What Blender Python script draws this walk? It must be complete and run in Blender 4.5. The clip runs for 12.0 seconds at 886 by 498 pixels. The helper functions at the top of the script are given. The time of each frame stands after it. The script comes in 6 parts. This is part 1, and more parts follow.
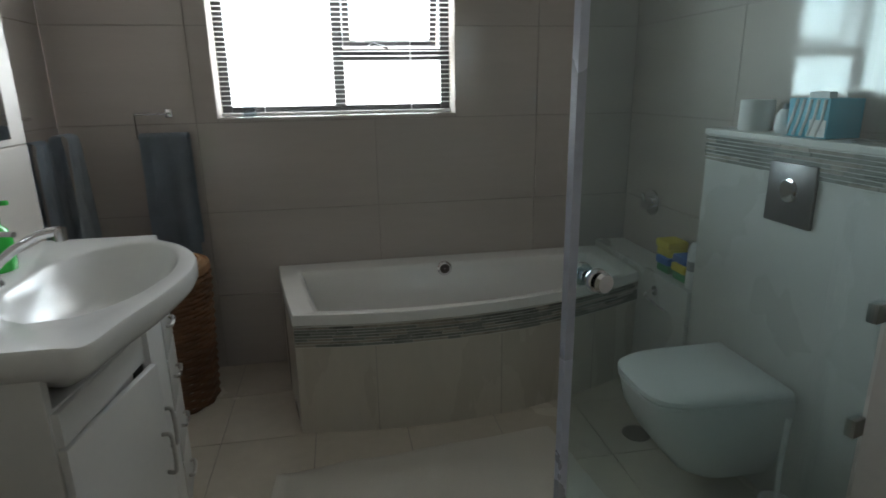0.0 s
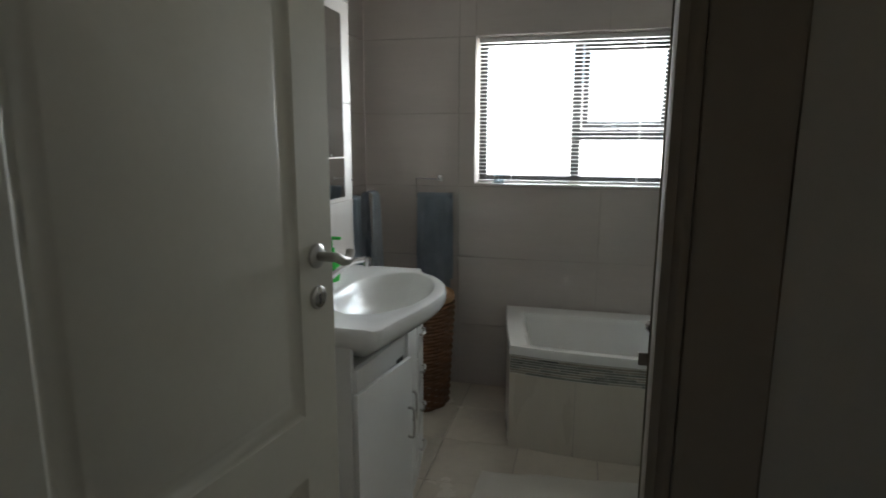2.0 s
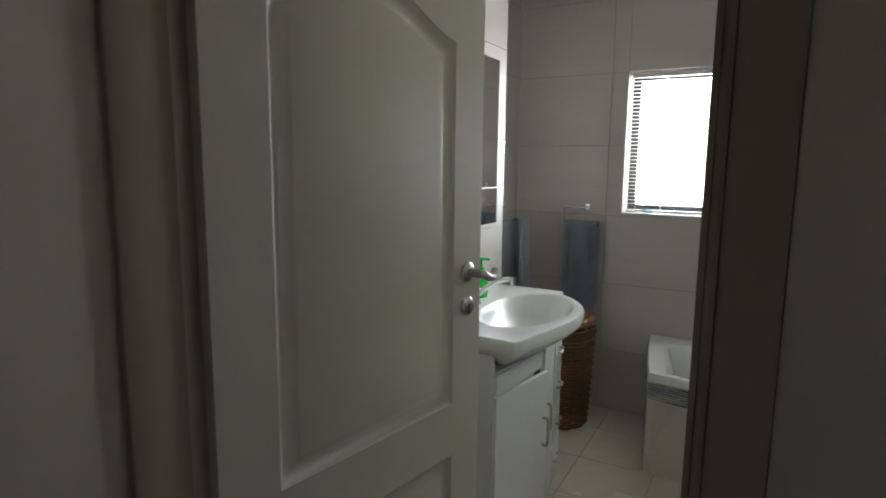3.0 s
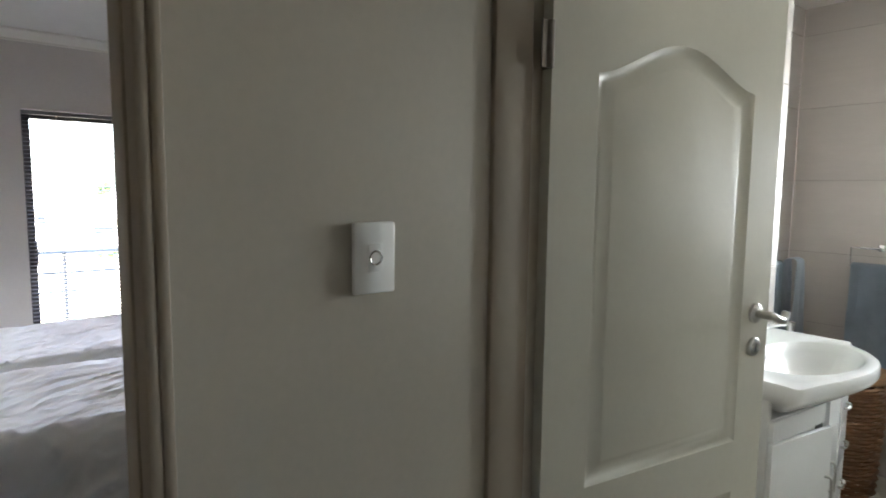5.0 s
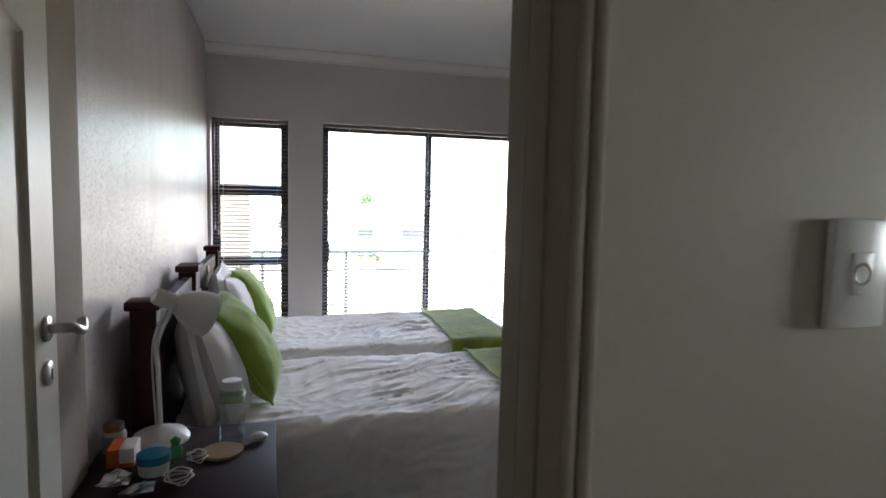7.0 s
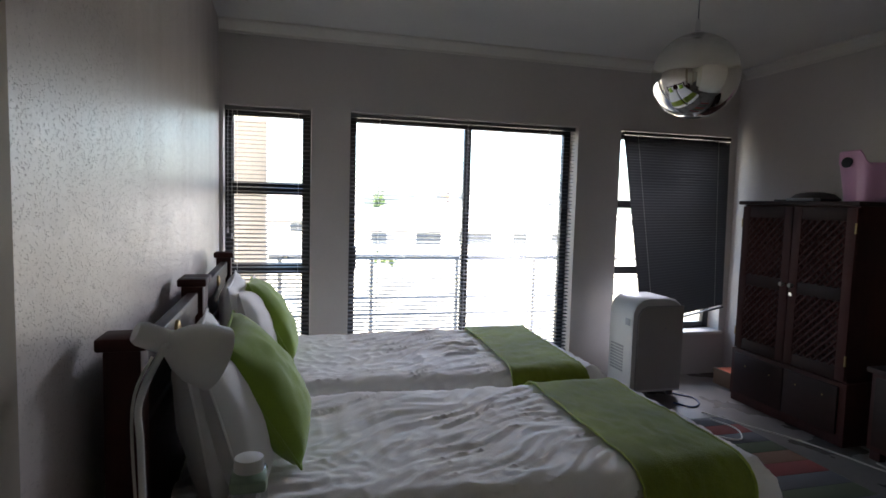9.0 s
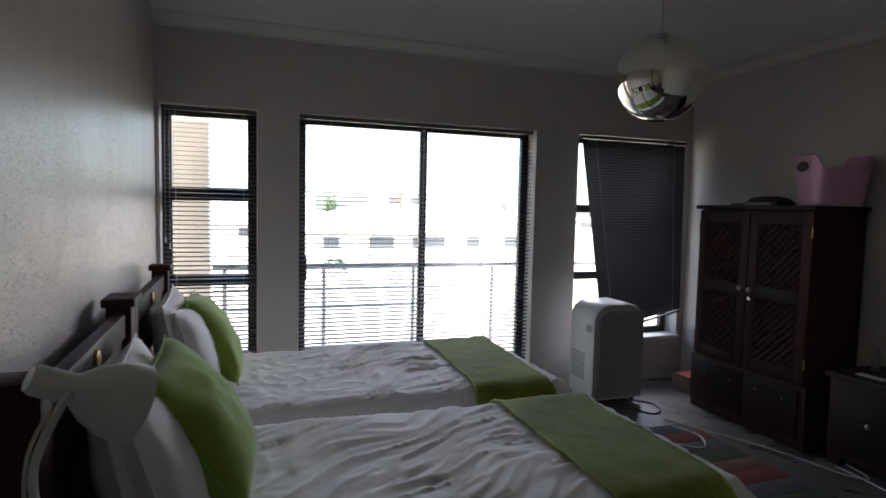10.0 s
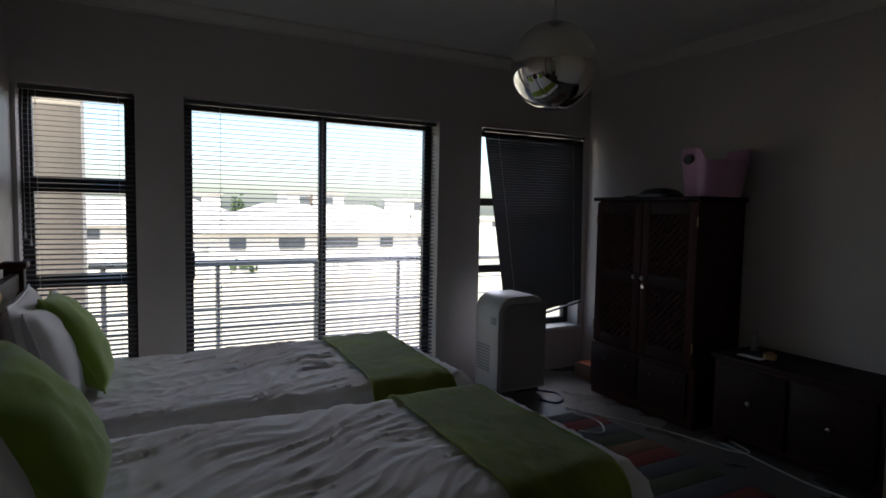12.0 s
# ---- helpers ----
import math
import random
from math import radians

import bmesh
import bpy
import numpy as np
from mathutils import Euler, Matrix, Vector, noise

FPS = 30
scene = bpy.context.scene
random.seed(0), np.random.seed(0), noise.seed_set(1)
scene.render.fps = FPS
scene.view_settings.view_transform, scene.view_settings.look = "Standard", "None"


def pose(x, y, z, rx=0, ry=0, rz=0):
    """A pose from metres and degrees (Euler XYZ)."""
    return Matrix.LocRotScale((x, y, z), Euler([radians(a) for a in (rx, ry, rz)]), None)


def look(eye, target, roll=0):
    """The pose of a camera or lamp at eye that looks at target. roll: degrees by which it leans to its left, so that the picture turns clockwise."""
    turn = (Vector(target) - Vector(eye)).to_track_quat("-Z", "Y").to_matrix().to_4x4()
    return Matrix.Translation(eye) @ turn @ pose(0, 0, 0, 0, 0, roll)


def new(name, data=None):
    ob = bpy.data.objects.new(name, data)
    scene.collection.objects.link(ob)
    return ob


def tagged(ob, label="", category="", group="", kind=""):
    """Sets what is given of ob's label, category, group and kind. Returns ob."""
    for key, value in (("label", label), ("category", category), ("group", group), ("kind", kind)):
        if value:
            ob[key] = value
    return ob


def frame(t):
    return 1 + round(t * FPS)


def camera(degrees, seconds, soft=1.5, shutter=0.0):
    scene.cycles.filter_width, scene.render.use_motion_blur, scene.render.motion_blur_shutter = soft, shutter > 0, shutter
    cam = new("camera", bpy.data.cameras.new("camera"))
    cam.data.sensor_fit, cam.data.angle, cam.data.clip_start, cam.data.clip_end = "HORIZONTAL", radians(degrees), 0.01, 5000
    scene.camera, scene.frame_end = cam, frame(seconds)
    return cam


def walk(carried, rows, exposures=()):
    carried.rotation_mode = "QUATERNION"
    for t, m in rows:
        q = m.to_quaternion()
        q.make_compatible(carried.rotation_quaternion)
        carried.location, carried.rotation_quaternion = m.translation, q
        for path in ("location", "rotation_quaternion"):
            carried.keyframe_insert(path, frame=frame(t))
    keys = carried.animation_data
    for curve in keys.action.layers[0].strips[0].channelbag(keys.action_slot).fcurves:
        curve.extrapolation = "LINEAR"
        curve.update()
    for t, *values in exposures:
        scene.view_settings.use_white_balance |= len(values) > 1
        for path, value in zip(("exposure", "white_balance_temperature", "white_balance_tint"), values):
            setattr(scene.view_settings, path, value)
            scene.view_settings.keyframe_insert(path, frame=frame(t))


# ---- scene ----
cam = camera(74.7, 12.0, soft=1.6, shutter=0.3)
PATH = [
    (0, (0.086, -1.53, 1.353), (0.423, 0.365, 0.81), -0.9),
    (0.5, (0.084, -1.662, 1.385), (0.254, 0.265, 0.877), -0.5),
    (1, (0.128, -1.821, 1.404), (0.17, 0.121, 0.93), -0.2),
    (1.5, (0.156, -1.943, 1.432), (0.017, 0.006, 1.006), -0.1),
    (2, (0.195, -2.009, 1.46), (-0.277, -0.1, 1.096), 0.2),
    (2.5, (0.263, -2.109, 1.479), (-0.5, -0.289, 1.156), 0.5),
    (4.3, (0.335, -2.453, 1.527), (-1.023, -1.001, 1.308), 0.3),
    (4.5, (0.334, -2.465, 1.529), (-1.096, -1.083, 1.316), 0.3),
    (5, (0.313, -2.501, 1.536), (-1.241, -1.258, 1.337), 0.6),
    (5.5, (0.302, -2.524, 1.537), (-1.354, -1.417, 1.35), 0.7),
    (6, (0.2, -2.533, 1.547), (-1.55, -1.587, 1.344), 0.3),
    (6.5, (0.104, -2.563, 1.527), (-1.761, -1.863, 1.352), 1.0),
    (7, (-0.023, -2.597, 1.495), (-1.937, -2.042, 1.326), 1.3),
    (8.8, (-0.575, -2.657, 1.473), (-2.498, -2.131, 1.315), 1.6),
    (9, (-0.615, -2.648, 1.469), (-2.541, -2.131, 1.311), 1.6),
    (9.5, (-0.717, -2.663, 1.485), (-2.632, -2.108, 1.335), 1.6),
    (10, (-0.785, -2.625, 1.485), (-2.664, -1.954, 1.342), 1.3),
    (10.5, (-0.834, -2.574, 1.486), (-2.679, -1.815, 1.349), 1.2),
    (11, (-0.831, -2.54, 1.471), (-2.638, -1.694, 1.338), 1.2),
    (11.5, (-0.833, -2.523, 1.454), (-2.613, -1.622, 1.319), 1.1),
    (12, (-0.84, -2.514, 1.437), (-2.6, -1.575, 1.3), 1.1),
]
EXPOSURES = [(0.0, 0.0), (1.0, 0.0), (2.5, 0.3), (4.5, 1.6), (5.0, 1.65), (5.5, 1.55), (6.5, 1.3), (7.0, 1.12), (9.0, 0.36), (9.5, 0.2), (10.0, -0.06), (10.5, -0.45), (11.0, -0.78), (12.0, -1.25)]
BASE_STOPS = 2.7
walk(cam, [(t, look(eye, target, roll)) for t, eye, target, roll in PATH], [(t, e + BASE_STOPS) for t, e in EXPOSURES])

# ---------------- world and sun ----------------
world = bpy.data.worlds.new("sky")
scene.world = world
world.use_nodes = True
wn = world.node_tree.nodes
sky = wn.new("ShaderNodeTexSky")
sky.sky_type = "NISHITA"
sky.sun_disc = False
sky.sun_elevation = radians(58)
sky.sun_rotation = radians(120)
sky.air_density = 1.0
sky.dust_density = 2.0
world.node_tree.links.new(sky.outputs[0], wn["Background"].inputs[0])
wn["Background"].inputs[1].default_value = 0.15
sun = new("sun", bpy.data.lights.new("sun", "SUN"))
sun.data.energy = 4.0
sun.data.angle = radians(0.5)
sun.data.color = (1.0, 0.95, 0.88)
sun.matrix_world = look((8, -5, 14), (0, 0, 0))


def sky_lamp(name, place, size_x, size_y, watts, colour):
    """Area lamp for daylight; the bathroom's stands in its window opening."""
    d = bpy.data.lights.new(name, "AREA")
    d.shape, d.size, d.size_y, d.energy, d.color = "RECTANGLE", size_x, size_y, watts, colour
    o = new(name, d)
    o.matrix_world = place
    return o


sky_lamp("bathroom_window_daylight", look((0.11, 1.62, 1.63), (0.11, 0, 1.63)), 1.09, 0.80, 10.0, (0.90, 0.97, 1.0))
# added lamp in the open air past the balcony, brightens beds and south wall
sky_lamp("bedroom_fill_lamp", look((-6.9, 1.3, 2.75), (-3.4, -2.5, 0.8)), 4.0, 1.3, 53.0, (0.91, 0.87, 1.0))


# ---------------- materials ----------------
def mat(name, color, rough=0.5, metal=0.0, vary=0.12, scale=3.0, fine=60.0, bump=0.0, bump_scale=200.0, coat=0.0,
        random_tone=0.0, stretch=(1, 1, 1), sheen=0.0, color2=None, transmission=0.0):
    m = bpy.data.materials.new(name)
    m.use_nodes = True
    nt = m.node_tree
    bs = nt.nodes["Principled BSDF"]
    bs.inputs["Roughness"].default_value = rough
    bs.inputs["Metallic"].default_value = metal
    bs.inputs["Coat Weight"].default_value = coat
    bs.inputs["Sheen Weight"].default_value = sheen
    bs.inputs["Transmission Weight"].default_value = transmission
    geo = nt.nodes.new("ShaderNodeNewGeometry")
    mp = nt.nodes.new("ShaderNodeMapping")
    mp.inputs["Scale"].default_value = stretch
    nt.links.new(geo.outputs["Position"], mp.inputs[0])
    big = nt.nodes.new("ShaderNodeTexNoise")
    big.inputs["Scale"].default_value = scale
    big.inputs["Detail"].default_value = 5
    small = nt.nodes.new("ShaderNodeTexNoise")
    small.inputs["Scale"].default_value = fine
    small.inputs["Detail"].default_value = 3
    nt.links.new(mp.outputs[0], big.inputs[0])
    nt.links.new(mp.outputs[0], small.inputs[0])
    add = nt.nodes.new("ShaderNodeMath")
    add.operation = "MULTIPLY_ADD"
    add.inputs[1].default_value = 0.4
    nt.links.new(small.outputs[0], add.inputs[0])
    nt.links.new(big.outputs[0], add.inputs[2])
    last = add.outputs[0]
    if random_tone:
        oi = nt.nodes.new("ShaderNodeObjectInfo")
        ad2 = nt.nodes.new("ShaderNodeMath")
        ad2.operation = "MULTIPLY_ADD"
        ad2.inputs[1].default_value = random_tone
        nt.links.new(oi.outputs["Random"], ad2.inputs[0])
        nt.links.new(last, ad2.inputs[2])
        last = ad2.outputs[0]
    ramp = nt.nodes.new("ShaderNodeValToRGB")
    c2 = color2 if color2 else [min(1.0, c * (1 + vary)) for c in color]
    c1 = color if color2 else [c * (1 - vary) for c in color]
    ramp.color_ramp.elements[0].position, ramp.color_ramp.elements[1].position = 0.45, 0.95 + random_tone
    ramp.color_ramp.elements[0].color = (*c1, 1)
    ramp.color_ramp.elements[1].color = (*c2, 1)
    nt.links.new(last, ramp.inputs[0])
    nt.links.new(ramp.outputs[0], bs.inputs["Base Color"])
    rr = nt.nodes.new("ShaderNodeMapRange")
    rr.inputs[1].default_value, rr.inputs[2].default_value = 0.3, 0.7
    rr.inputs[3].default_value, rr.inputs[4].default_value = max(0.02, rough - 0.08), min(1, rough + 0.08)
    nt.links.new(big.outputs[0], rr.inputs[0])
    nt.links.new(rr.outputs[0], bs.inputs["Roughness"])
    if bump:
        tex = nt.nodes.new("ShaderNodeTexNoise")
        tex.inputs["Scale"].default_value = bump_scale
        tex.inputs["Detail"].default_value = 4
        nt.links.new(mp.outputs[0], tex.inputs[0])
        bp = nt.nodes.new("ShaderNodeBump")
        bp.inputs["Strength"].default_value = bump
        bp.inputs["Distance"].default_value = 0.004
        nt.links.new(tex.outputs[0], bp.inputs["Height"])
        nt.links.new(bp.outputs[0], bs.inputs["Normal"])
    return m


def glass_mat(name, tint=(0.95, 0.97, 0.97), strength=1.0):
    m = bpy.data.materials.new(name)
    m.use_nodes = True
    nt = m.node_tree
    nt.nodes.remove(nt.nodes["Principled BSDF"])
    out = nt.nodes["Material Output"]
    tr = nt.nodes.new("ShaderNodeBsdfTransparent")
    tr.inputs[0].default_value = (*tint, 1)
    gl = nt.nodes.new("ShaderNodeBsdfGlossy")
    gl.inputs["Roughness"].default_value = 0.01
    fr = nt.nodes.new("ShaderNodeLayerWeight")
    fr.inputs[0].default_value = 0.5
    pw = nt.nodes.new("ShaderNodeMath")
    pw.operation = "POWER"
    pw.inputs[1].default_value = 5.0
    mul = nt.nodes.new("ShaderNodeMath")
    mul.operation = "MULTIPLY_ADD"
    mul.inputs[1].default_value = 0.9
    mul.inputs[2].default_value = 0.05 * strength
    nt.links.new(fr.outputs["Facing"], pw.inputs[0])
    mx = nt.nodes.new("ShaderNodeMixShader")
    nt.links.new(pw.outputs[0], mul.inputs[0])
    nt.links.new(mul.outputs[0], mx.inputs[0])
    nt.links.new(tr.outputs[0], mx.inputs[1])
    nt.links.new(gl.outputs[0], mx.inputs[2])
    nt.links.new(mx.outputs[0], out.inputs[0])
    return m


M = {}
M["hall_paint"] = mat("hall wall paint", (0.455, 0.42, 0.355), 0.5, vary=0.06, scale=2, bump=0.08, bump_scale=90)
M["bed_paint_plain"] = mat("smooth bedroom paint", (0.53, 0.49, 0.465), 0.5, vary=0.05, scale=2, bump=0.1, bump_scale=90)
M["ceiling"] = mat("ceiling paint", (0.72, 0.70, 0.67), 0.7, vary=0.04, bump=0.05, bump_scale=120)
M["cornice"] = mat("cornice paint", (0.66, 0.63, 0.58), 0.6, vary=0.05)
M["wall_tile"] = mat("beige stone-look wall tile", (0.515, 0.470, 0.437), 0.13, vary=0.05, scale=2.2, fine=14, random_tone=0.1, stretch=(0.5, 0.5, 3.5), bump=0.03, bump_scale=25)
M["vanity_tile"] = mat("satin beige wall tile", (0.53, 0.49, 0.45), 0.45, vary=0.05, scale=2.2, fine=14, random_tone=0.1, stretch=(0.5, 0.5, 3.5))
M["floor_tile"] = mat("cream porcelain floor tile", (0.60, 0.54, 0.46), 0.22, vary=0.1, scale=2.5, fine=18, random_tone=0.1)
M["grout"] = mat("grout", (0.40, 0.36, 0.325), 0.9)
M["panel_tile"] = mat("tub panel tile", (0.58, 0.53, 0.46), 0.3, vary=0.045, scale=2, fine=16, stretch=(2.2, 2.2, 0.6))
M["duct_tile"] = mat("pale grey wall tile", (0.60, 0.585, 0.55), 0.3, vary=0.06, scale=2)
M["mosaic_bed"] = mat("mosaic grout", (0.72, 0.70, 0.66), 0.8)
M["mosaic_dark"] = mat("dark glass mosaic", (0.18, 0.185, 0.17), 0.22, vary=0.4, scale=20, random_tone=0.5)
M["mosaic_light"] = mat("pale stone mosaic", (0.30, 0.27, 0.23), 0.3, vary=0.25, scale=20, random_tone=0.5)
M["shelf_wall_tile"] = mat("polished beige wall tile", (0.52, 0.475, 0.43), 0.035, vary=0.05, scale=2.2, fine=14, random_tone=0.1, stretch=(0.5, 0.5, 3.5), bump=0.008, bump_scale=6)
M["ceramic"] = mat("white glazed ceramic", (0.80, 0.80, 0.79), 0.19, vary=0.02)
M["acrylic"] = mat("white acrylic", (0.80, 0.79, 0.77), 0.15, vary=0.02)
M["white_gloss"] = mat("white lacquered board", (0.78, 0.78, 0.77), 0.2, vary=0.03)
M["white_plastic"] = mat("white plastic", (0.78, 0.78, 0.77), 0.35, vary=0.03)
M["grey_plastic"] = mat("grey plastic", (0.30, 0.30, 0.31), 0.45, vary=0.05)
M["black_plastic"] = mat("black plastic", (0.02, 0.02, 0.022), 0.4)
M["chrome"] = mat("chrome", (0.80, 0.80, 0.81), 0.07, metal=1, vary=0.02)
M["steel"] = mat("brushed steel", (0.48, 0.47, 0.45), 0.3, metal=1, vary=0.08, fine=140)
M["dark_steel"] = mat("dark hinge steel", (0.25, 0.23, 0.21), 0.4, metal=1)
M["brass"] = mat("worn brass", (0.33, 0.24, 0.12), 0.5, metal=1, vary=0.2)
M["bronze_alu"] = mat("dark bronze aluminium", (0.028, 0.026, 0.026), 0.4, vary=0.2)
M["slat"] = mat("aluminium blind slat", (0.10, 0.101, 0.108), 0.4, vary=0.08, metal=0.2)
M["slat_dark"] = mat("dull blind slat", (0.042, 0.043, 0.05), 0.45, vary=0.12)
M["plate_steel"] = mat("dull flush plate steel", (0.16, 0.15, 0.145), 0.4, metal=1, vary=0.06, fine=140)
M["slat_white"] = mat("cream blind slat", (0.62, 0.61, 0.59), 0.4, vary=0.05)
M["door_paint"] = mat("cream enamel door paint", (0.55, 0.535, 0.465), 0.4, vary=0.04, bump=0.05, bump_scale=60)
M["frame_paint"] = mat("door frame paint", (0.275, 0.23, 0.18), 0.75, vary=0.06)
M["towel_blue"] = mat("blue-grey terry", (0.33, 0.39, 0.45), 0.95, vary=0.15, scale=8, fine=220, bump=0.9, bump_scale=330, sheen=0.4)
M["towel_dark"] = mat("charcoal terry", (0.22, 0.25, 0.28), 0.95, vary=0.15, scale=8, fine=220, bump=0.9, bump_scale=330, sheen=0.4)
M["towel_pale"] = mat("pale blue-grey terry", (0.46, 0.51, 0.56), 0.95, vary=0.15, scale=8, fine=220, bump=0.9, bump_scale=330, sheen=0.4)
M["mat_white"] = mat("off-white cotton", (0.66, 0.62, 0.56), 0.95, vary=0.06, fine=160, bump=0.9, bump_scale=260)
M["wicker"] = mat("brown wicker", (0.16, 0.075, 0.035), 0.6, vary=0.35, scale=12, fine=90)
M["wicker_lid"] = mat("tan wicker", (0.36, 0.20, 0.10), 0.6, vary=0.25, scale=12, fine=90)
M["dark_wood"] = mat("dark mahogany stain", (0.050, 0.017, 0.015), 0.6, vary=0.35, scale=4, fine=30, stretch=(1, 1, 0.2))
M["dark_wood_h"] = mat("dark mahogany stain, flat grain", (0.026, 0.011, 0.010), 0.55, vary=0.35, scale=4, fine=30, stretch=(0.25, 1, 1))
M["sheet"] = mat("white cotton bedding", (0.80, 0.79, 0.78), 0.9, vary=0.03, scale=4, fine=240, bump=0.12, bump_scale=300, sheen=0.2)
M["green"] = mat("lime green cotton", (0.22, 0.34, 0.035), 0.9, vary=0.14, scale=6, fine=180, bump=0.25, bump_scale=260, sheen=0.3)
M["throw"] = mat("green fleece", (0.33, 0.41, 0.055), 0.95, vary=0.28, scale=5, fine=90, bump=0.5, bump_scale=200, sheen=0.5)
M["screed"] = mat("grey cement floor", (0.15, 0.138, 0.125), 0.3, vary=0.2, scale=2.5, fine=20)
M["sponge_yellow"] = mat("yellow sponge", (0.75, 0.62, 0.08), 0.95, bump=0.6)
M["sponge_green"] = mat("green scourer", (0.06, 0.28, 0.12), 0.95, bump=0.6)
M["sponge_blue"] = mat("blue sponge", (0.05, 0.16, 0.45), 0.95, bump=0.6)
M["blue_plastic"] = mat("blue plastic", (0.02, 0.08, 0.40), 0.35)
M["green_soap"] = mat("bright green soap bottle", (0.06, 0.62, 0.10), 0.2)
M["teal"] = mat("teal card", (0.10, 0.42, 0.55), 0.4, vary=0.1)
M["teal_plastic"] = mat("teal plastic lid", (0.01, 0.16, 0.25), 0.3)
M["pink"] = mat("pink soft plastic", (0.62, 0.33, 0.50), 0.4, vary=0.04)
M["pale_green"] = mat("pale green label", (0.40, 0.50, 0.33), 0.5)
# grey-beige, taken darker for the shade on the side away from the window
M["aircon_front"] = mat("grey-beige appliance plastic, darkened for shade", (0.36, 0.34, 0.325), 0.45, vary=0.04)
M["aircon_body"] = mat("off-white appliance plastic", (0.55, 0.545, 0.54), 0.4, vary=0.04)
M["paper"] = mat("tissue paper", (0.78, 0.77, 0.75), 0.9)
M["orange"] = mat("orange carton", (0.72, 0.16, 0.04), 0.5)
M["cork"] = mat("cork coaster", (0.42, 0.27, 0.13), 0.9, vary=0.25, fine=120)
M["silver_foil"] = mat("silver foil", (0.7, 0.7, 0.7), 0.25, metal=1)
M["cardboard"] = mat("brown cardboard", (0.17, 0.11, 0.07), 0.8)
M["cable_blue"] = mat("blue cable", (0.01, 0.03, 0.12), 0.5)
M["cable_white"] = mat("white cable", (0.6, 0.58, 0.53), 0.5)
M["cable_orange"] = mat("orange cable", (0.55, 0.12, 0.05), 0.5)
M["rug_red"] = mat("red wool", (0.17, 0.03, 0.025), 0.95, vary=0.25, fine=120, bump=0.6)
M["rug_green"] = mat("olive wool", (0.06, 0.075, 0.035), 0.95, vary=0.25, fine=120, bump=0.6)
M["rug_tan"] = mat("rust wool", (0.15, 0.08, 0.045), 0.95, vary=0.25, fine=120, bump=0.6)
M["rug_grey"] = mat("grey wool", (0.08, 0.08, 0.085), 0.95, vary=0.25, fine=120, bump=0.6)
M["plaster"] = mat("beige outside plaster", (0.55, 0.49, 0.41), 0.9, vary=0.1, bump=0.3, bump_scale=60)
M["house_white"] = mat("off-white plaster", (0.70, 0.66, 0.60), 0.9, vary=0.08, scale=0.6)
M["roof_tile"] = mat("grey-brown roof", (0.50, 0.46, 0.43), 0.9, vary=0.15, scale=1)
M["ground"] = mat("dry veld sand", (0.46, 0.40, 0.31), 1.0, vary=0.25, scale=0.08, fine=1.5)
M["foliage"] = mat("leaf green", (0.07, 0.11, 0.03), 0.8, vary=0.4, scale=2)
M["bark"] = mat("bark", (0.16, 0.11, 0.07), 0.9, vary=0.3)
M["dark_window"] = mat("dark pane", (0.10, 0.105, 0.11), 0.2)
M["pane"] = glass_mat("window glass")
M["shower_glass"] = glass_mat("shower glass", (0.84, 0.935, 0.95), 1.6)
M["clear_plastic"] = glass_mat("clear plastic bottle", (0.86, 0.90, 0.92), 1.0)
M["seal"] = mat("clear seal strip", (0.55, 0.58, 0.68), 0.25, transmission=0.3)
M["mirror"] = mat("silvered mirror", (0.86, 0.88, 0.88), 0.015, metal=1, vary=0.0)


def half_mirror():
    """Globe glass: mirrored in its lower half, fading to clear at the top."""
    m = bpy.data.materials.new("graded mirror glass")
    m.use_nodes = True
    nt = m.node_tree
    bs = nt.nodes["Principled BSDF"]
    bs.inputs["Base Color"].default_value = (0.84, 0.83, 0.77, 1)
    bs.inputs["Metallic"].default_value = 1
    bs.inputs["Roughness"].default_value = 0.02
    tr = nt.nodes.new("ShaderNodeBsdfTransparent")
    tr.inputs[0].default_value = (0.72, 0.72, 0.70, 1)
    gl = nt.nodes.new("ShaderNodeBsdfGlossy")
    gl.inputs["Roughness"].default_value = 0.03
    m0 = nt.nodes.new("ShaderNodeMixShader")
    m0.inputs[0].default_value = 0.32
    nt.links.new(tr.outputs[0], m0.inputs[1])
    nt.links.new(gl.outputs[0], m0.inputs[2])
    geo = nt.nodes.new("ShaderNodeNewGeometry")
    sep = nt.nodes.new("ShaderNodeSeparateXYZ")
    nt.links.new(geo.outputs["Position"], sep.inputs[0])
    mr = nt.nodes.new("ShaderNodeMapRange")
    mr.inputs[1].default_value, mr.inputs[2].default_value = 2.07, 2.20
    nt.links.new(sep.outputs["Z"], mr.inputs[0])
    mx = nt.nodes.new("ShaderNodeMixShader")
    nt.links.new(mr.outputs[0], mx.inputs[0])
    nt.links.new(bs.outputs[0], mx.inputs[1])
    nt.links.new(m0.outputs[0], mx.inputs[2])
    nt.links.new(mx.outputs[0], nt.nodes["Material Output"].inputs[0])
    return m


M["globe"] = half_mirror()
for wood in ("dark_wood", "dark_wood_h"):
    M[wood].node_tree.nodes["Principled BSDF"].inputs["Specular IOR Level"].default_value = 0.18


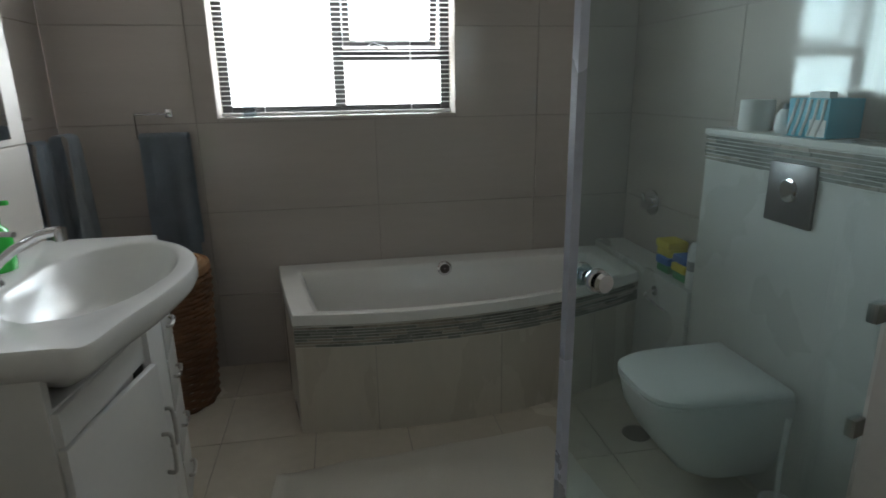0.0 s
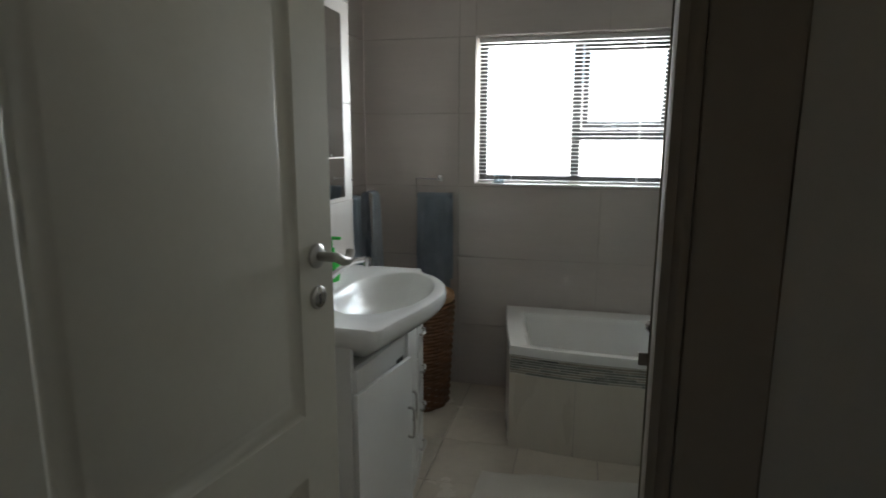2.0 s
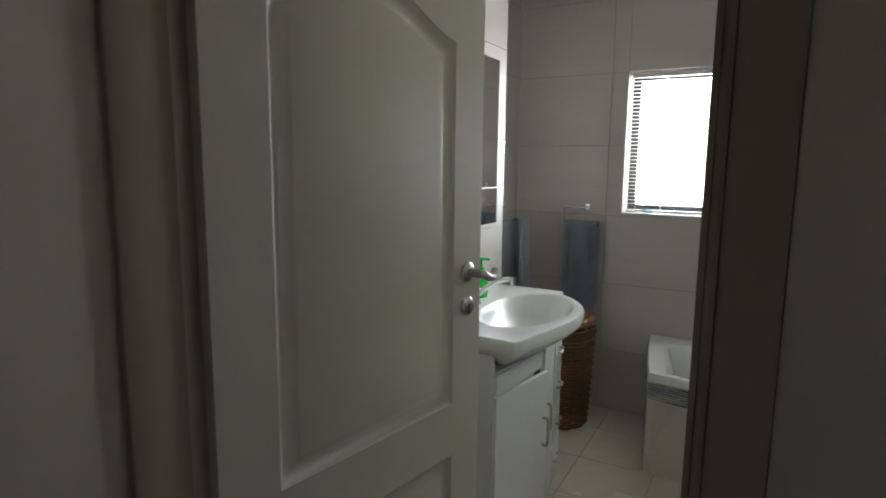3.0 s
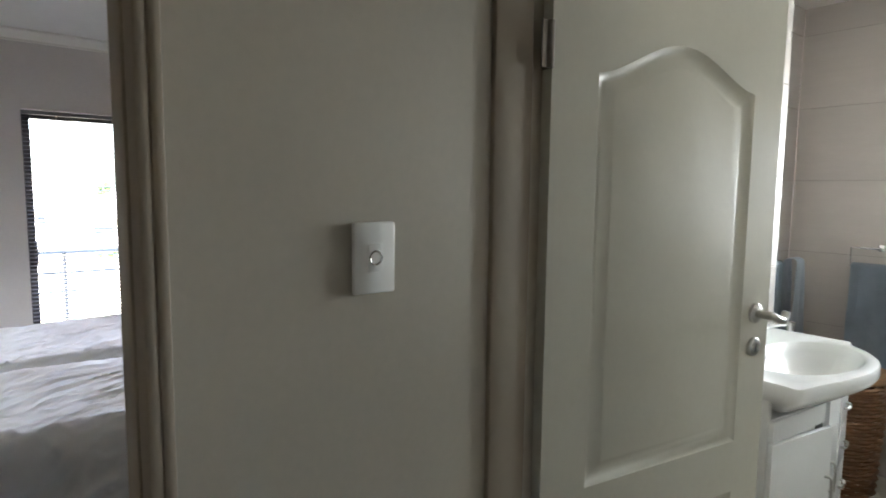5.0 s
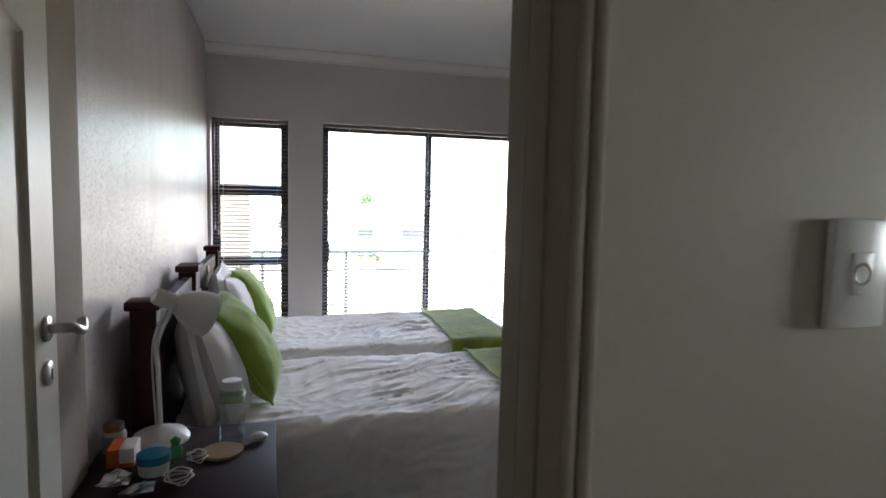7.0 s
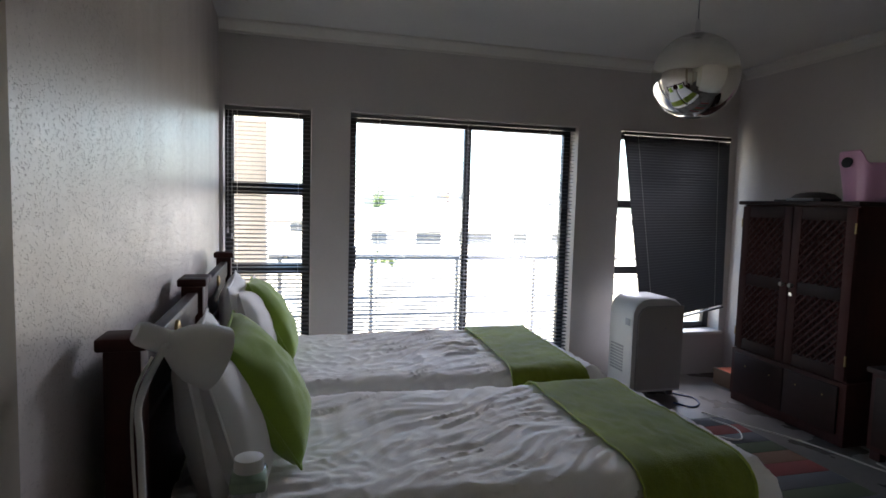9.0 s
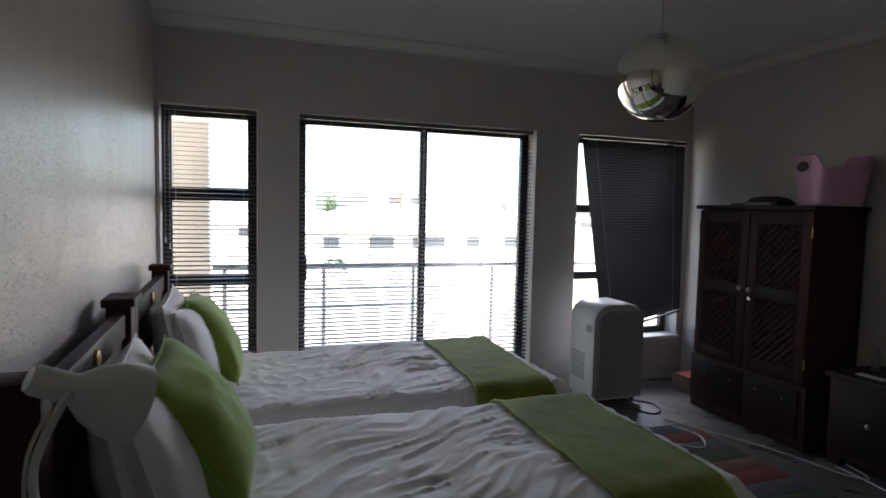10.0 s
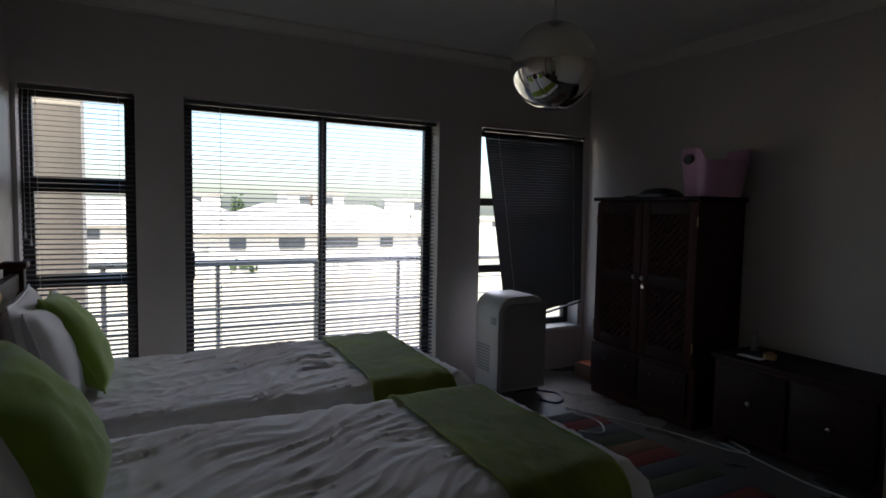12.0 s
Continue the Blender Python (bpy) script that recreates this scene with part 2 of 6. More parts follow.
def pitted_plaster():
    """Painted bagged plaster: small pits in patches, shaded in the colour, vertical brush sheen, a paler band low down.
    """
    m = mat("pitted bedroom plaster", (0.55, 0.498, 0.475), 0.34, vary=0.08, scale=1.5, fine=35)
    nt = m.node_tree
    bs = nt.nodes["Principled BSDF"]
    geo = nt.nodes.new("ShaderNodeNewGeometry")

    def tex(scale, detail, stretch=(1, 1, 1)):
        mp = nt.nodes.new("ShaderNodeMapping")
        mp.inputs["Scale"].default_value = stretch
        nt.links.new(geo.outputs["Position"], mp.inputs[0])
        n = nt.nodes.new("ShaderNodeTexNoise")
        n.inputs["Scale"].default_value = scale
        n.inputs["Detail"].default_value = detail
        nt.links.new(mp.outputs[0], n.inputs[0])
        return n.outputs[0]

    def ranged(src, a, b, c, d):
        r = nt.nodes.new("ShaderNodeMapRange")
        for i, v in enumerate((a, b, c, d)):
            r.inputs[i + 1].default_value = v
        nt.links.new(src, r.inputs[0])
        return r.outputs[0]

    def sums(op, a, b):
        n = nt.nodes.new("ShaderNodeMath")
        n.operation = op
        for i, v in enumerate((a, b)):
            if isinstance(v, float):
                n.inputs[i].default_value = v
            else:
                nt.links.new(v, n.inputs[i])
        return n.outputs[0]

    patch = ranged(tex(1.7, 3, (1, 1, 0.6)), 0.38, 0.62, 0.25, 1.0)
    pits = sums("MULTIPLY", ranged(tex(165.0, 1), 0.63, 0.69, 0.0, 1.0), patch)
    height = sums("SUBTRACT", sums("MULTIPLY", tex(40.0, 3), 0.22), pits)
    bump = nt.nodes.new("ShaderNodeBump")
    bump.inputs["Strength"].default_value = 0.85
    bump.inputs["Distance"].default_value = 0.005
    nt.links.new(height, bump.inputs["Height"])
    nt.links.new(bump.outputs[0], bs.inputs["Normal"])
    nt.links.new(ranged(tex(9.0, 3, (1, 1, 0.12)), 0.35, 0.65, 0.30, 0.42), bs.inputs["Roughness"])
    sep = nt.nodes.new("ShaderNodeSeparateXYZ")
    nt.links.new(geo.outputs["Position"], sep.inputs[0])
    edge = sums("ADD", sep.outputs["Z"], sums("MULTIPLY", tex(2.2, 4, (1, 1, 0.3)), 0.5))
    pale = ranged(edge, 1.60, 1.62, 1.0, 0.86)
    hsv = nt.nodes.new("ShaderNodeHueSaturation")
    old = bs.inputs["Base Color"].links[0].from_socket
    nt.links.new(old, hsv.inputs["Color"])
    # value drops above the band's edge; shade of the pits is put into the colour
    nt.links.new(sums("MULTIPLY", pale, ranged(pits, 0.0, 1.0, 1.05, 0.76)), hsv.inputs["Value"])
    nt.links.new(hsv.outputs[0], bs.inputs["Base Color"])
    return m


M["bed_paint"] = pitted_plaster()


# ---------------- mesh helpers ----------------
def world_offset(ob):
    v = Vector((0, 0, 0))
    while ob is not None:
        v += ob.location
        ob = ob.parent
    return v


def finish(bm, name, material, smooth=False):
    me = bpy.data.meshes.new(name)
    bmesh.ops.recalc_face_normals(bm, faces=bm.faces)
    bm.to_mesh(me)
    bm.free()
    me.materials.append(M[material] if isinstance(material, str) else material)
    if smooth:
        me.shade_smooth() if smooth == "all" else me.shade_auto_smooth() if hasattr(me, "shade_auto_smooth") else me.shade_smooth()
    return me


def set_smooth(me, angle=0.7):
    me.shade_smooth()
    me.set_sharp_from_angle(angle=angle)


def part(name, bm, material, parent=None, label="", smooth=True):
    """One mesh object in world coordinates, under its thing or part."""
    off = world_offset(parent)
    if off.length > 0:
        bmesh.ops.translate(bm, vec=-off, verts=bm.verts)
    bmesh.ops.recalc_face_normals(bm, faces=bm.faces)
    me = bpy.data.meshes.new(name)
    bm.to_mesh(me)
    bm.free()
    me.materials.append(M[material])
    if smooth:
        set_smooth(me)
    ob = new(name, me)
    ob.parent = parent
    if label:
        ob["label"] = label
    return ob


def thing(name, at, label, category, group=""):
    ob = new(name)
    ob.empty_display_size = 0.05
    ob.location = at
    return tagged(ob, label, category, group)


def structure(name, bm, material, label="", smooth=False):
    ob = part(name, bm, material, None, label, smooth)
    ob["kind"] = "structure"
    return ob


def box(x0, x1, y0, y1, z0, z1, bevel=0.0, seg=2, bm=None):
    b = bmesh.new()
    bmesh.ops.create_cube(b, size=1)
    bmesh.ops.scale(b, vec=(abs(x1 - x0), abs(y1 - y0), abs(z1 - z0)), verts=b.verts)
    bmesh.ops.translate(b, vec=((x0 + x1) / 2, (y0 + y1) / 2, (z0 + z1) / 2), verts=b.verts)
    if bevel:
        bmesh.ops.bevel(b, geom=list(b.edges), offset=bevel, segments=seg, affect="EDGES", profile=0.5)
    return b if bm is None else join(bm, b)


def join(bm, other):
    me = bpy.data.meshes.new("tmp")
    other.to_mesh(me)
    other.free()
    bm.from_mesh(me)
    bpy.data.meshes.remove(me)
    return bm


def lathe(profile, center=(0, 0, 0), seg=24, axis="z", squash=(1, 1)):
    """Turned shape from (radius, height) pairs."""
    b = bmesh.new()
    rings = []
    for r, h in profile:
        ring = []
        for i in range(seg):
            a = 2 * math.pi * i / seg
            p = (r * math.cos(a) * squash[0], r * math.sin(a) * squash[1], h)
            if axis == "x":
                p = (h, p[0], p[1])
            elif axis == "y":
                p = (p[0], h, p[1])
            ring.append(b.verts.new((p[0] + center[0], p[1] + center[1], p[2] + center[2])))
        rings.append(ring)
    for a, c in zip(rings, rings[1:]):
        for i in range(seg):
            b.faces.new((a[i], a[(i + 1) % seg], c[(i + 1) % seg], c[i]))
    for ring in (rings[0], rings[-1]):
        b.faces.new(ring)
    bmesh.ops.remove_doubles(b, verts=b.verts, dist=1e-5)
    return b


def tube(points, r, seg=8, bm=None):
    """Round bar along points."""
    b = bmesh.new()
    pts = [Vector(p) for p in points]
    rings = []
    ref = None
    for i, p in enumerate(pts):
        d = (pts[min(i + 1, len(pts) - 1)] - pts[max(i - 1, 0)]).normalized()
        if ref is None:
            ref = d.orthogonal().normalized()
        ref = (ref - d * ref.dot(d)).normalized()
        side = d.cross(ref)
        rings.append([b.verts.new(p + (ref * math.cos(a) + side * math.sin(a)) * r) for a in [2 * math.pi * k / seg for k in range(seg)]])
    for a, c in zip(rings, rings[1:]):
        for k in range(seg):
            b.faces.new((a[k], a[(k + 1) % seg], c[(k + 1) % seg], c[k]))
    b.faces.new(rings[0])
    b.faces.new(rings[-1])
    return b if bm is None else join(bm, b)


def spline(points, n=8):
    """Smooth line through the given points."""
    pts = [Vector(p) for p in points]
    out = []
    for i in range(len(pts) - 1):
        p0, p1, p2, p3 = pts[max(i - 1, 0)], pts[i], pts[i + 1], pts[min(i + 2, len(pts) - 1)]
        for k in range(n):
            t = k / n
            out.append(0.5 * ((2 * p1) + (p2 - p0) * t + (2 * p0 - 5 * p1 + 4 * p2 - p3) * t * t + (3 * p1 - p0 - 3 * p2 + p3) * t ** 3))
    out.append(pts[-1])
    return out


def prism(outline, z0, z1, bevel=0.0, seg=2):
    """Upright block over an outline in plan."""
    b = bmesh.new()
    lo = [b.verts.new((x, y, z0)) for x, y in outline]
    hi = [b.verts.new((x, y, z1)) for x, y in outline]
    n = len(outline)
    for i in range(n):
        b.faces.new((lo[i], lo[(i + 1) % n], hi[(i + 1) % n], hi[i]))
    b.faces.new(lo)
    top = b.faces.new(hi)
    if bevel:
        bmesh.ops.bevel(b, geom=list(top.edges), offset=bevel, segments=seg, affect="EDGES", profile=0.5)
    return b


def loft(rings, cap=(True, True)):
    b = bmesh.new()
    vs = [[b.verts.new(p) for p in ring] for ring in rings]
    n = len(vs[0])
    for a, c in zip(vs, vs[1:]):
        for i in range(n):
            b.faces.new((a[i], a[(i + 1) % n], c[(i + 1) % n], c[i]))
    if cap[0]:
        b.faces.new(vs[0])
    if cap[1]:
        b.faces.new(vs[-1])
    return b


def wall_mesh(axis, p0, p1, u0, u1, z0, z1, holes=()):
    """A wall with thickness from p0 to p1 across axis, and openings (u0, u1, z0, z1) right through it."""
    us = sorted({u0, u1, *[h[0] for h in holes], *[h[1] for h in holes]})
    zs = sorted({z0, z1, *[h[2] for h in holes], *[h[3] for h in holes]})
    us = [u for u in us if u0 <= u <= u1]
    zs = [z for z in zs if z0 <= z <= z1]

    def solid(i, j):
        if not (0 <= i < len(us) - 1 and 0 <= j < len(zs) - 1):
            return False
        u, z = (us[i] + us[i + 1]) / 2, (zs[j] + zs[j + 1]) / 2
        return not any(h[0] < u < h[1] and h[2] < z < h[3] for h in holes)

    b = bmesh.new()

    def quad(*pts):
        b.faces.new([b.verts.new((p, u, z) if axis == "x" else (u, p, z)) for p, u, z in pts])

    for i in range(len(us) - 1):
        for j in range(len(zs) - 1):
            if not solid(i, j):
                continue
            a, c, d, e = us[i], us[i + 1], zs[j], zs[j + 1]
            for p in (p0, p1):
                quad((p, a, d), (p, c, d), (p, c, e), (p, a, e))
            if not solid(i - 1, j):
                quad((p0, a, d), (p1, a, d), (p1, a, e), (p0, a, e))
            if not solid(i + 1, j):
                quad((p0, c, d), (p1, c, d), (p1, c, e), (p0, c, e))
            if not solid(i, j - 1):
                quad((p0, a, d), (p1, a, d), (p1, c, d), (p0, c, d))
            if not solid(i, j + 1):
                quad((p0, a, e), (p1, a, e), (p1, c, e), (p0, c, e))
    bmesh.ops.remove_doubles(b, verts=b.verts, dist=1e-5)
    return b


# ---------------- the plan ----------------
WIN_Y = 1.295          # bathroom window wall
BATH_W, BATH_E = -1.10, 1.58
VAN_X, VAN_Y = -0.82, 0.41   # thicker wall behind the basin, and where it ends
BATH_S = -1.55         # bathroom face of the door wall
HALL_N = -1.68         # hall face of the door wall
SW_X = -0.498          # hall face of the wall with the light switch
BED_E = -0.63          # bedroom face of the same wall
BED_W = -4.607         # bedroom window wall
BED_S, BED_N = -3.075, 0.87
FZ = 0.125             # bedroom floor, a step above the bathroom
CEIL_BATH, CEIL = 2.60, 2.58
BWIN = (-0.437, 0.660, 1.222, 2.035)
W1 = (-3.052, -2.500, FZ + 0.01, 2.066)
W2 = (-2.245, -0.551, FZ + 0.01, 2.066)
W3 = (-0.192, 0.802, 0.48, 2.058)
DOOR_B = (-0.525, 0.270, -0.01, 2.04)
NE0, NE1 = -1.557, -1.473   # the thinner wall on the latch side
DOOR_R = (-3.068, -2.330, -0.01, 2.05)

# ---------------- walls, floors, ceilings ----------------
structure("wall_bathroom_north", wall_mesh("y", WIN_Y + 0.006, WIN_Y + 0.34, BATH_W - 0.12, BATH_E + 0.12, 0, CEIL_BATH, [BWIN]), "grout", "tiled bathroom window wall")
structure("wall_bathroom_west", wall_mesh("x", BATH_W - 0.0065, BATH_W - 0.006, BATH_S, WIN_Y, 0, CEIL_BATH), "grout", "tiled bathroom wall behind the basin")
structure("wall_bathroom_east", wall_mesh("x", BATH_E + 0.006, BATH_E + 0.12, HALL_N, WIN_Y, 0, CEIL_BATH), "grout", "tiled bathroom wall behind the toilet")
structure("wall_hall_north", wall_mesh("y", HALL_N, BATH_S, SW_X, DOOR_B[1], -0.02, CEIL, [DOOR_B]), "hall_paint", "painted wall between hall and bathroom")
structure("wall_hall_northeast", wall_mesh("y", NE0, NE1, DOOR_B[1], 1.68, -0.02, CEIL), "hall_paint", "painted wall beside the bathroom door")
structure("wall_bathroom_south", wall_mesh("y", HALL_N, BATH_S, -1.205, SW_X, -0.02, CEIL), "hall_paint", "painted wall stub beside the bathroom door")
structure("wall_hall_west", wall_mesh("x", BED_E, SW_X, -3.6, HALL_N, -0.02, CEIL, [DOOR_R]), "hall_paint", "olive-cream hall wall with the light switch")
# unseen slit, added and sized to light the switch wall
structure("wall_hall_east", wall_mesh("x", 1.45, 1.57, -3.6, HALL_N, -0.02, CEIL, [(-2.388, -2.350, 1.0, 2.0)]), "hall_paint", "plain unseen hall wall with an added slit that lets daylight in")
# unseen opening, added to brighten the wall beside the bathroom door
structure("wall_hall_south", wall_mesh("y", -3.72, -3.6, BED_E, 1.57, -0.02, CEIL, [(0.60, 0.685, 1.2, 1.9)]), "hall_paint", "plain unseen hall end wall with an added opening for light")
structure("wall_bedroom_west", wall_mesh("x", BED_W - 0.24, BED_W, BED_S - 0.2, BED_N + 0.2, -0.02, CEIL, [W1, W2, W3]), "bed_paint_plain", "bedroom window wall in cream paint")
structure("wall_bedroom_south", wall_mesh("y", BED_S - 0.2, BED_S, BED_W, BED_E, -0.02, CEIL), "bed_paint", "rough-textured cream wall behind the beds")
structure("wall_bedroom_north", wall_mesh("y", BED_N, BED_N + 0.2, BED_W, -1.205, -0.02, CEIL), "bed_paint_plain", "bedroom wall behind the wardrobe")
structure("wall_bedroom_east", wall_mesh("x", -1.205, -1.107, BATH_S, BED_N + 0.2, -0.02, CEIL), "bed_paint_plain", "bedroom wall shared with the bathroom")

structure("wall_vanity", box(BATH_W - 0.004, VAN_X - 0.006, BATH_S - 0.001, VAN_Y - 0.006, 0, CEIL_BATH - 0.001), "grout", "pale tiled wall behind the basin")
structure("floor_bathroom", box(BATH_W - 0.1, BATH_E + 0.1, HALL_N, WIN_Y + 0.1, -0.12, -0.006), "grout", "bathroom floor bed")
structure("floor_hall", box(BED_E, 1.57, -3.7, HALL_N - 0.001, -0.12, -0.004), "screed", "hall floor")
structure("floor_bedroom", prism([(BED_W, BED_S), (BED_E - 0.001, BED_S), (BED_E - 0.001, HALL_N), (-1.2, HALL_N), (-1.2, BED_N), (BED_W, BED_N)], -0.12, FZ), "screed", "grey polished cement bedroom floor")
structure("ceiling_bathroom", box(BATH_W - 0.12, BATH_E + 0.12, HALL_N + 0.01, WIN_Y + 0.24, CEIL_BATH, CEIL_BATH + 0.1), "ceiling", "white bathroom ceiling")
structure("ceiling_bedroom", prism([(BED_W - 0.24, BED_S - 0.2), (BED_E + 0.06, BED_S - 0.2), (BED_E + 0.06, HALL_N + 0.005), (-1.115, HALL_N + 0.005), (-1.115, BED_N + 0.2), (BED_W - 0.24, BED_N + 0.2)], CEIL + 0.001, CEIL + 0.1), "ceiling", "white bedroom ceiling")
structure("ceiling_hall", box(BED_E + 0.061, 1.57, -3.72, HALL_N + 0.009, CEIL + 0.001, CEIL + 0.1), "ceiling", "white hall ceiling")


def cornice(name, pts, axis, sign):
    """Stepped cove between wall and ceiling; profile runs out from the wall."""
    prof = [(0, -0.075), (0.012, -0.075), (0.014, -0.060), (0.030, -0.045), (0.052, -0.022), (0.066, -0.014), (0.068, 0.0), (0, 0.0)]
    rings = []
    for u in pts:
        ring = []
        for o, h in prof:
            ring.append(((sign[0] + sign[1] * o), u, CEIL + h) if axis == "x" else (u, (sign[0] + sign[1] * o), CEIL + h))
        rings.append(ring)
    return structure(name, loft(rings), "cornice", "painted plaster cornice")


cornice("cornice_west", (BED_S, BED_N), "x", (BED_W + 0.001, 1))
cornice("cornice_north", (BED_W + 0.07, -1.206), "y", (BED_N - 0.001, -1))


# door frames: pressed profile round both openings
def door_frame(name, opening, axis, p0, p1, label):
    """Frame lining the opening, its face proud of both wall faces."""
    u0, u1, z0, z1 = opening
    fr = thing(name, ((u0 + u1) / 2, p0, 0) if axis == "y" else (p0, (u0 + u1) / 2, 0), label, "door frame")
    fr["kind"] = "structure"

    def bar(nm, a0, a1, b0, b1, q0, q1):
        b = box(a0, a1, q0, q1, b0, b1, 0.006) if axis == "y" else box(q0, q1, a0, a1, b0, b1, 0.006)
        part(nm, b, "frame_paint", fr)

    w = 0.062
    lo, hi = min(p0, p1), max(p0, p1)
    for q0, q1 in ((lo - 0.012, lo - 0.001), (hi + 0.001, hi + 0.012)):
        bar("architrave", max(u0 - w + 0.02, u0 - w), u0 + 0.001, 0, z1 + w, q0, q1)
        bar("architrave", u0, u1, z1 - 0.001, z1 + w, q0, q1)
    bar("jamb", u0, u0 + 0.014, 0, z1, lo - 0.002, hi + 0.002)
    bar("architrave", u1 - 0.001, u1 + w, 0, z1 + w, NE0 - 0.009, NE0 - 0.001)
    bar("jamb", u1 - 0.014, u1, 0, z1, NE0 - 0.010, NE1 + 0.002)
    bar("lintel", u0 + 0.014, u1 - 0.014, z1 - 0.014, z1, lo - 0.002, hi + 0.002)
    mid = (lo + hi) / 2
    bar("door_stop", u0 + 0.014, u0 + 0.022, 0, z1 - 0.014, lo + 0.02, mid)
    bar("door_stop", u1 - 0.019, u1 - 0.014, 0, z1 - 0.014, NE0 - 0.012, NE0 + 0.03)
    return fr


frame_b = door_frame("door_frame_1", DOOR_B, "y", HALL_N, BATH_S, "cream painted door frame of the bathroom")
plate = part("strike_plate", box(DOOR_B[1] - 0.0165, DOOR_B[1] - 0.0135, -1.524, -1.496, 1.184, 1.288, 0.001), "brass", frame_b, "worn brass strike plate")
for z0 in (1.198, 1.242):
    part("latch_hole", box(DOOR_B[1] - 0.0172, DOOR_B[1] - 0.0160, -1.520, -1.504, z0, z0 + 0.032), "black_plastic", plate, "dark latch recess")
part("lip", box(DOOR_B[1] - 0.024, DOOR_B[1] - 0.0135, -1.4960, -1.493, 1.266, 1.278, 0.001), "dark_steel", plate)
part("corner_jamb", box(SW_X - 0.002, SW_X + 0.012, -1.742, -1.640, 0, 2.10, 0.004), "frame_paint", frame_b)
frame_r = thing("door_frame_2", (SW_X, -2.7, 0), "cream painted door frame of the bedroom", "door frame")
frame_r["kind"] = "structure"
for y_in, sg in ((DOOR_R[1], 1), (DOOR_R[0], -1)):
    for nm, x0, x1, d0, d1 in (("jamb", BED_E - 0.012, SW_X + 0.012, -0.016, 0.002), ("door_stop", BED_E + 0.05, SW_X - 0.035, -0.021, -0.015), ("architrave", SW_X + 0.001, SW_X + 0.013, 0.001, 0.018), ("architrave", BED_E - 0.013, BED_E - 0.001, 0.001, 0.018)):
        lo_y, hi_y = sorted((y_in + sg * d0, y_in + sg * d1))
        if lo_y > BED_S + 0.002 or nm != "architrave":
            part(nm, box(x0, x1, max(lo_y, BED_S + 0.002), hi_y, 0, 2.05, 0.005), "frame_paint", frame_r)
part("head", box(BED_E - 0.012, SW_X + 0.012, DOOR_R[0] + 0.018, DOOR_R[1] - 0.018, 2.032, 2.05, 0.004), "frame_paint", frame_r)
part("threshold", box(BED_E + 0.001, SW_X - 0.001, DOOR_R[0] + 0.017, DOOR_R[1] - 0.017, -0.004, FZ + 0.003, 0.004), "screed", frame_r, "grey cement threshold step")


# ---------------- doors ----------------
def arch_outline(x0, x1, z0, z1, rise, n=14):
    """Panel outline with a cambered head."""
    pts = [(x0, z0), (x1, z0), (x1, z1)]
    for i in range(1, n):
        t = i / n
        pts.append((x1 + (x0 - x1) * t, z1 + rise * (0.5 - 0.5 * math.cos(2 * math.pi * t)) ** 0.8))
    pts.append((x0, z1))
    return pts


def scale_outline(pts, d):
    cx = sum(p[0] for p in pts) / len(pts)
    zs = [p[1] for p in pts]
    xs = [p[0] for p in pts]
    cz = (min(zs) + max(zs)) / 2
    fx = 1 - 2 * d / (max(xs) - min(xs))
    fz = 1 - 2 * d / (max(zs) - min(zs))
    return [((x - cx) * fx + cx, (z - cz) * fz + cz) for x, z in pts]


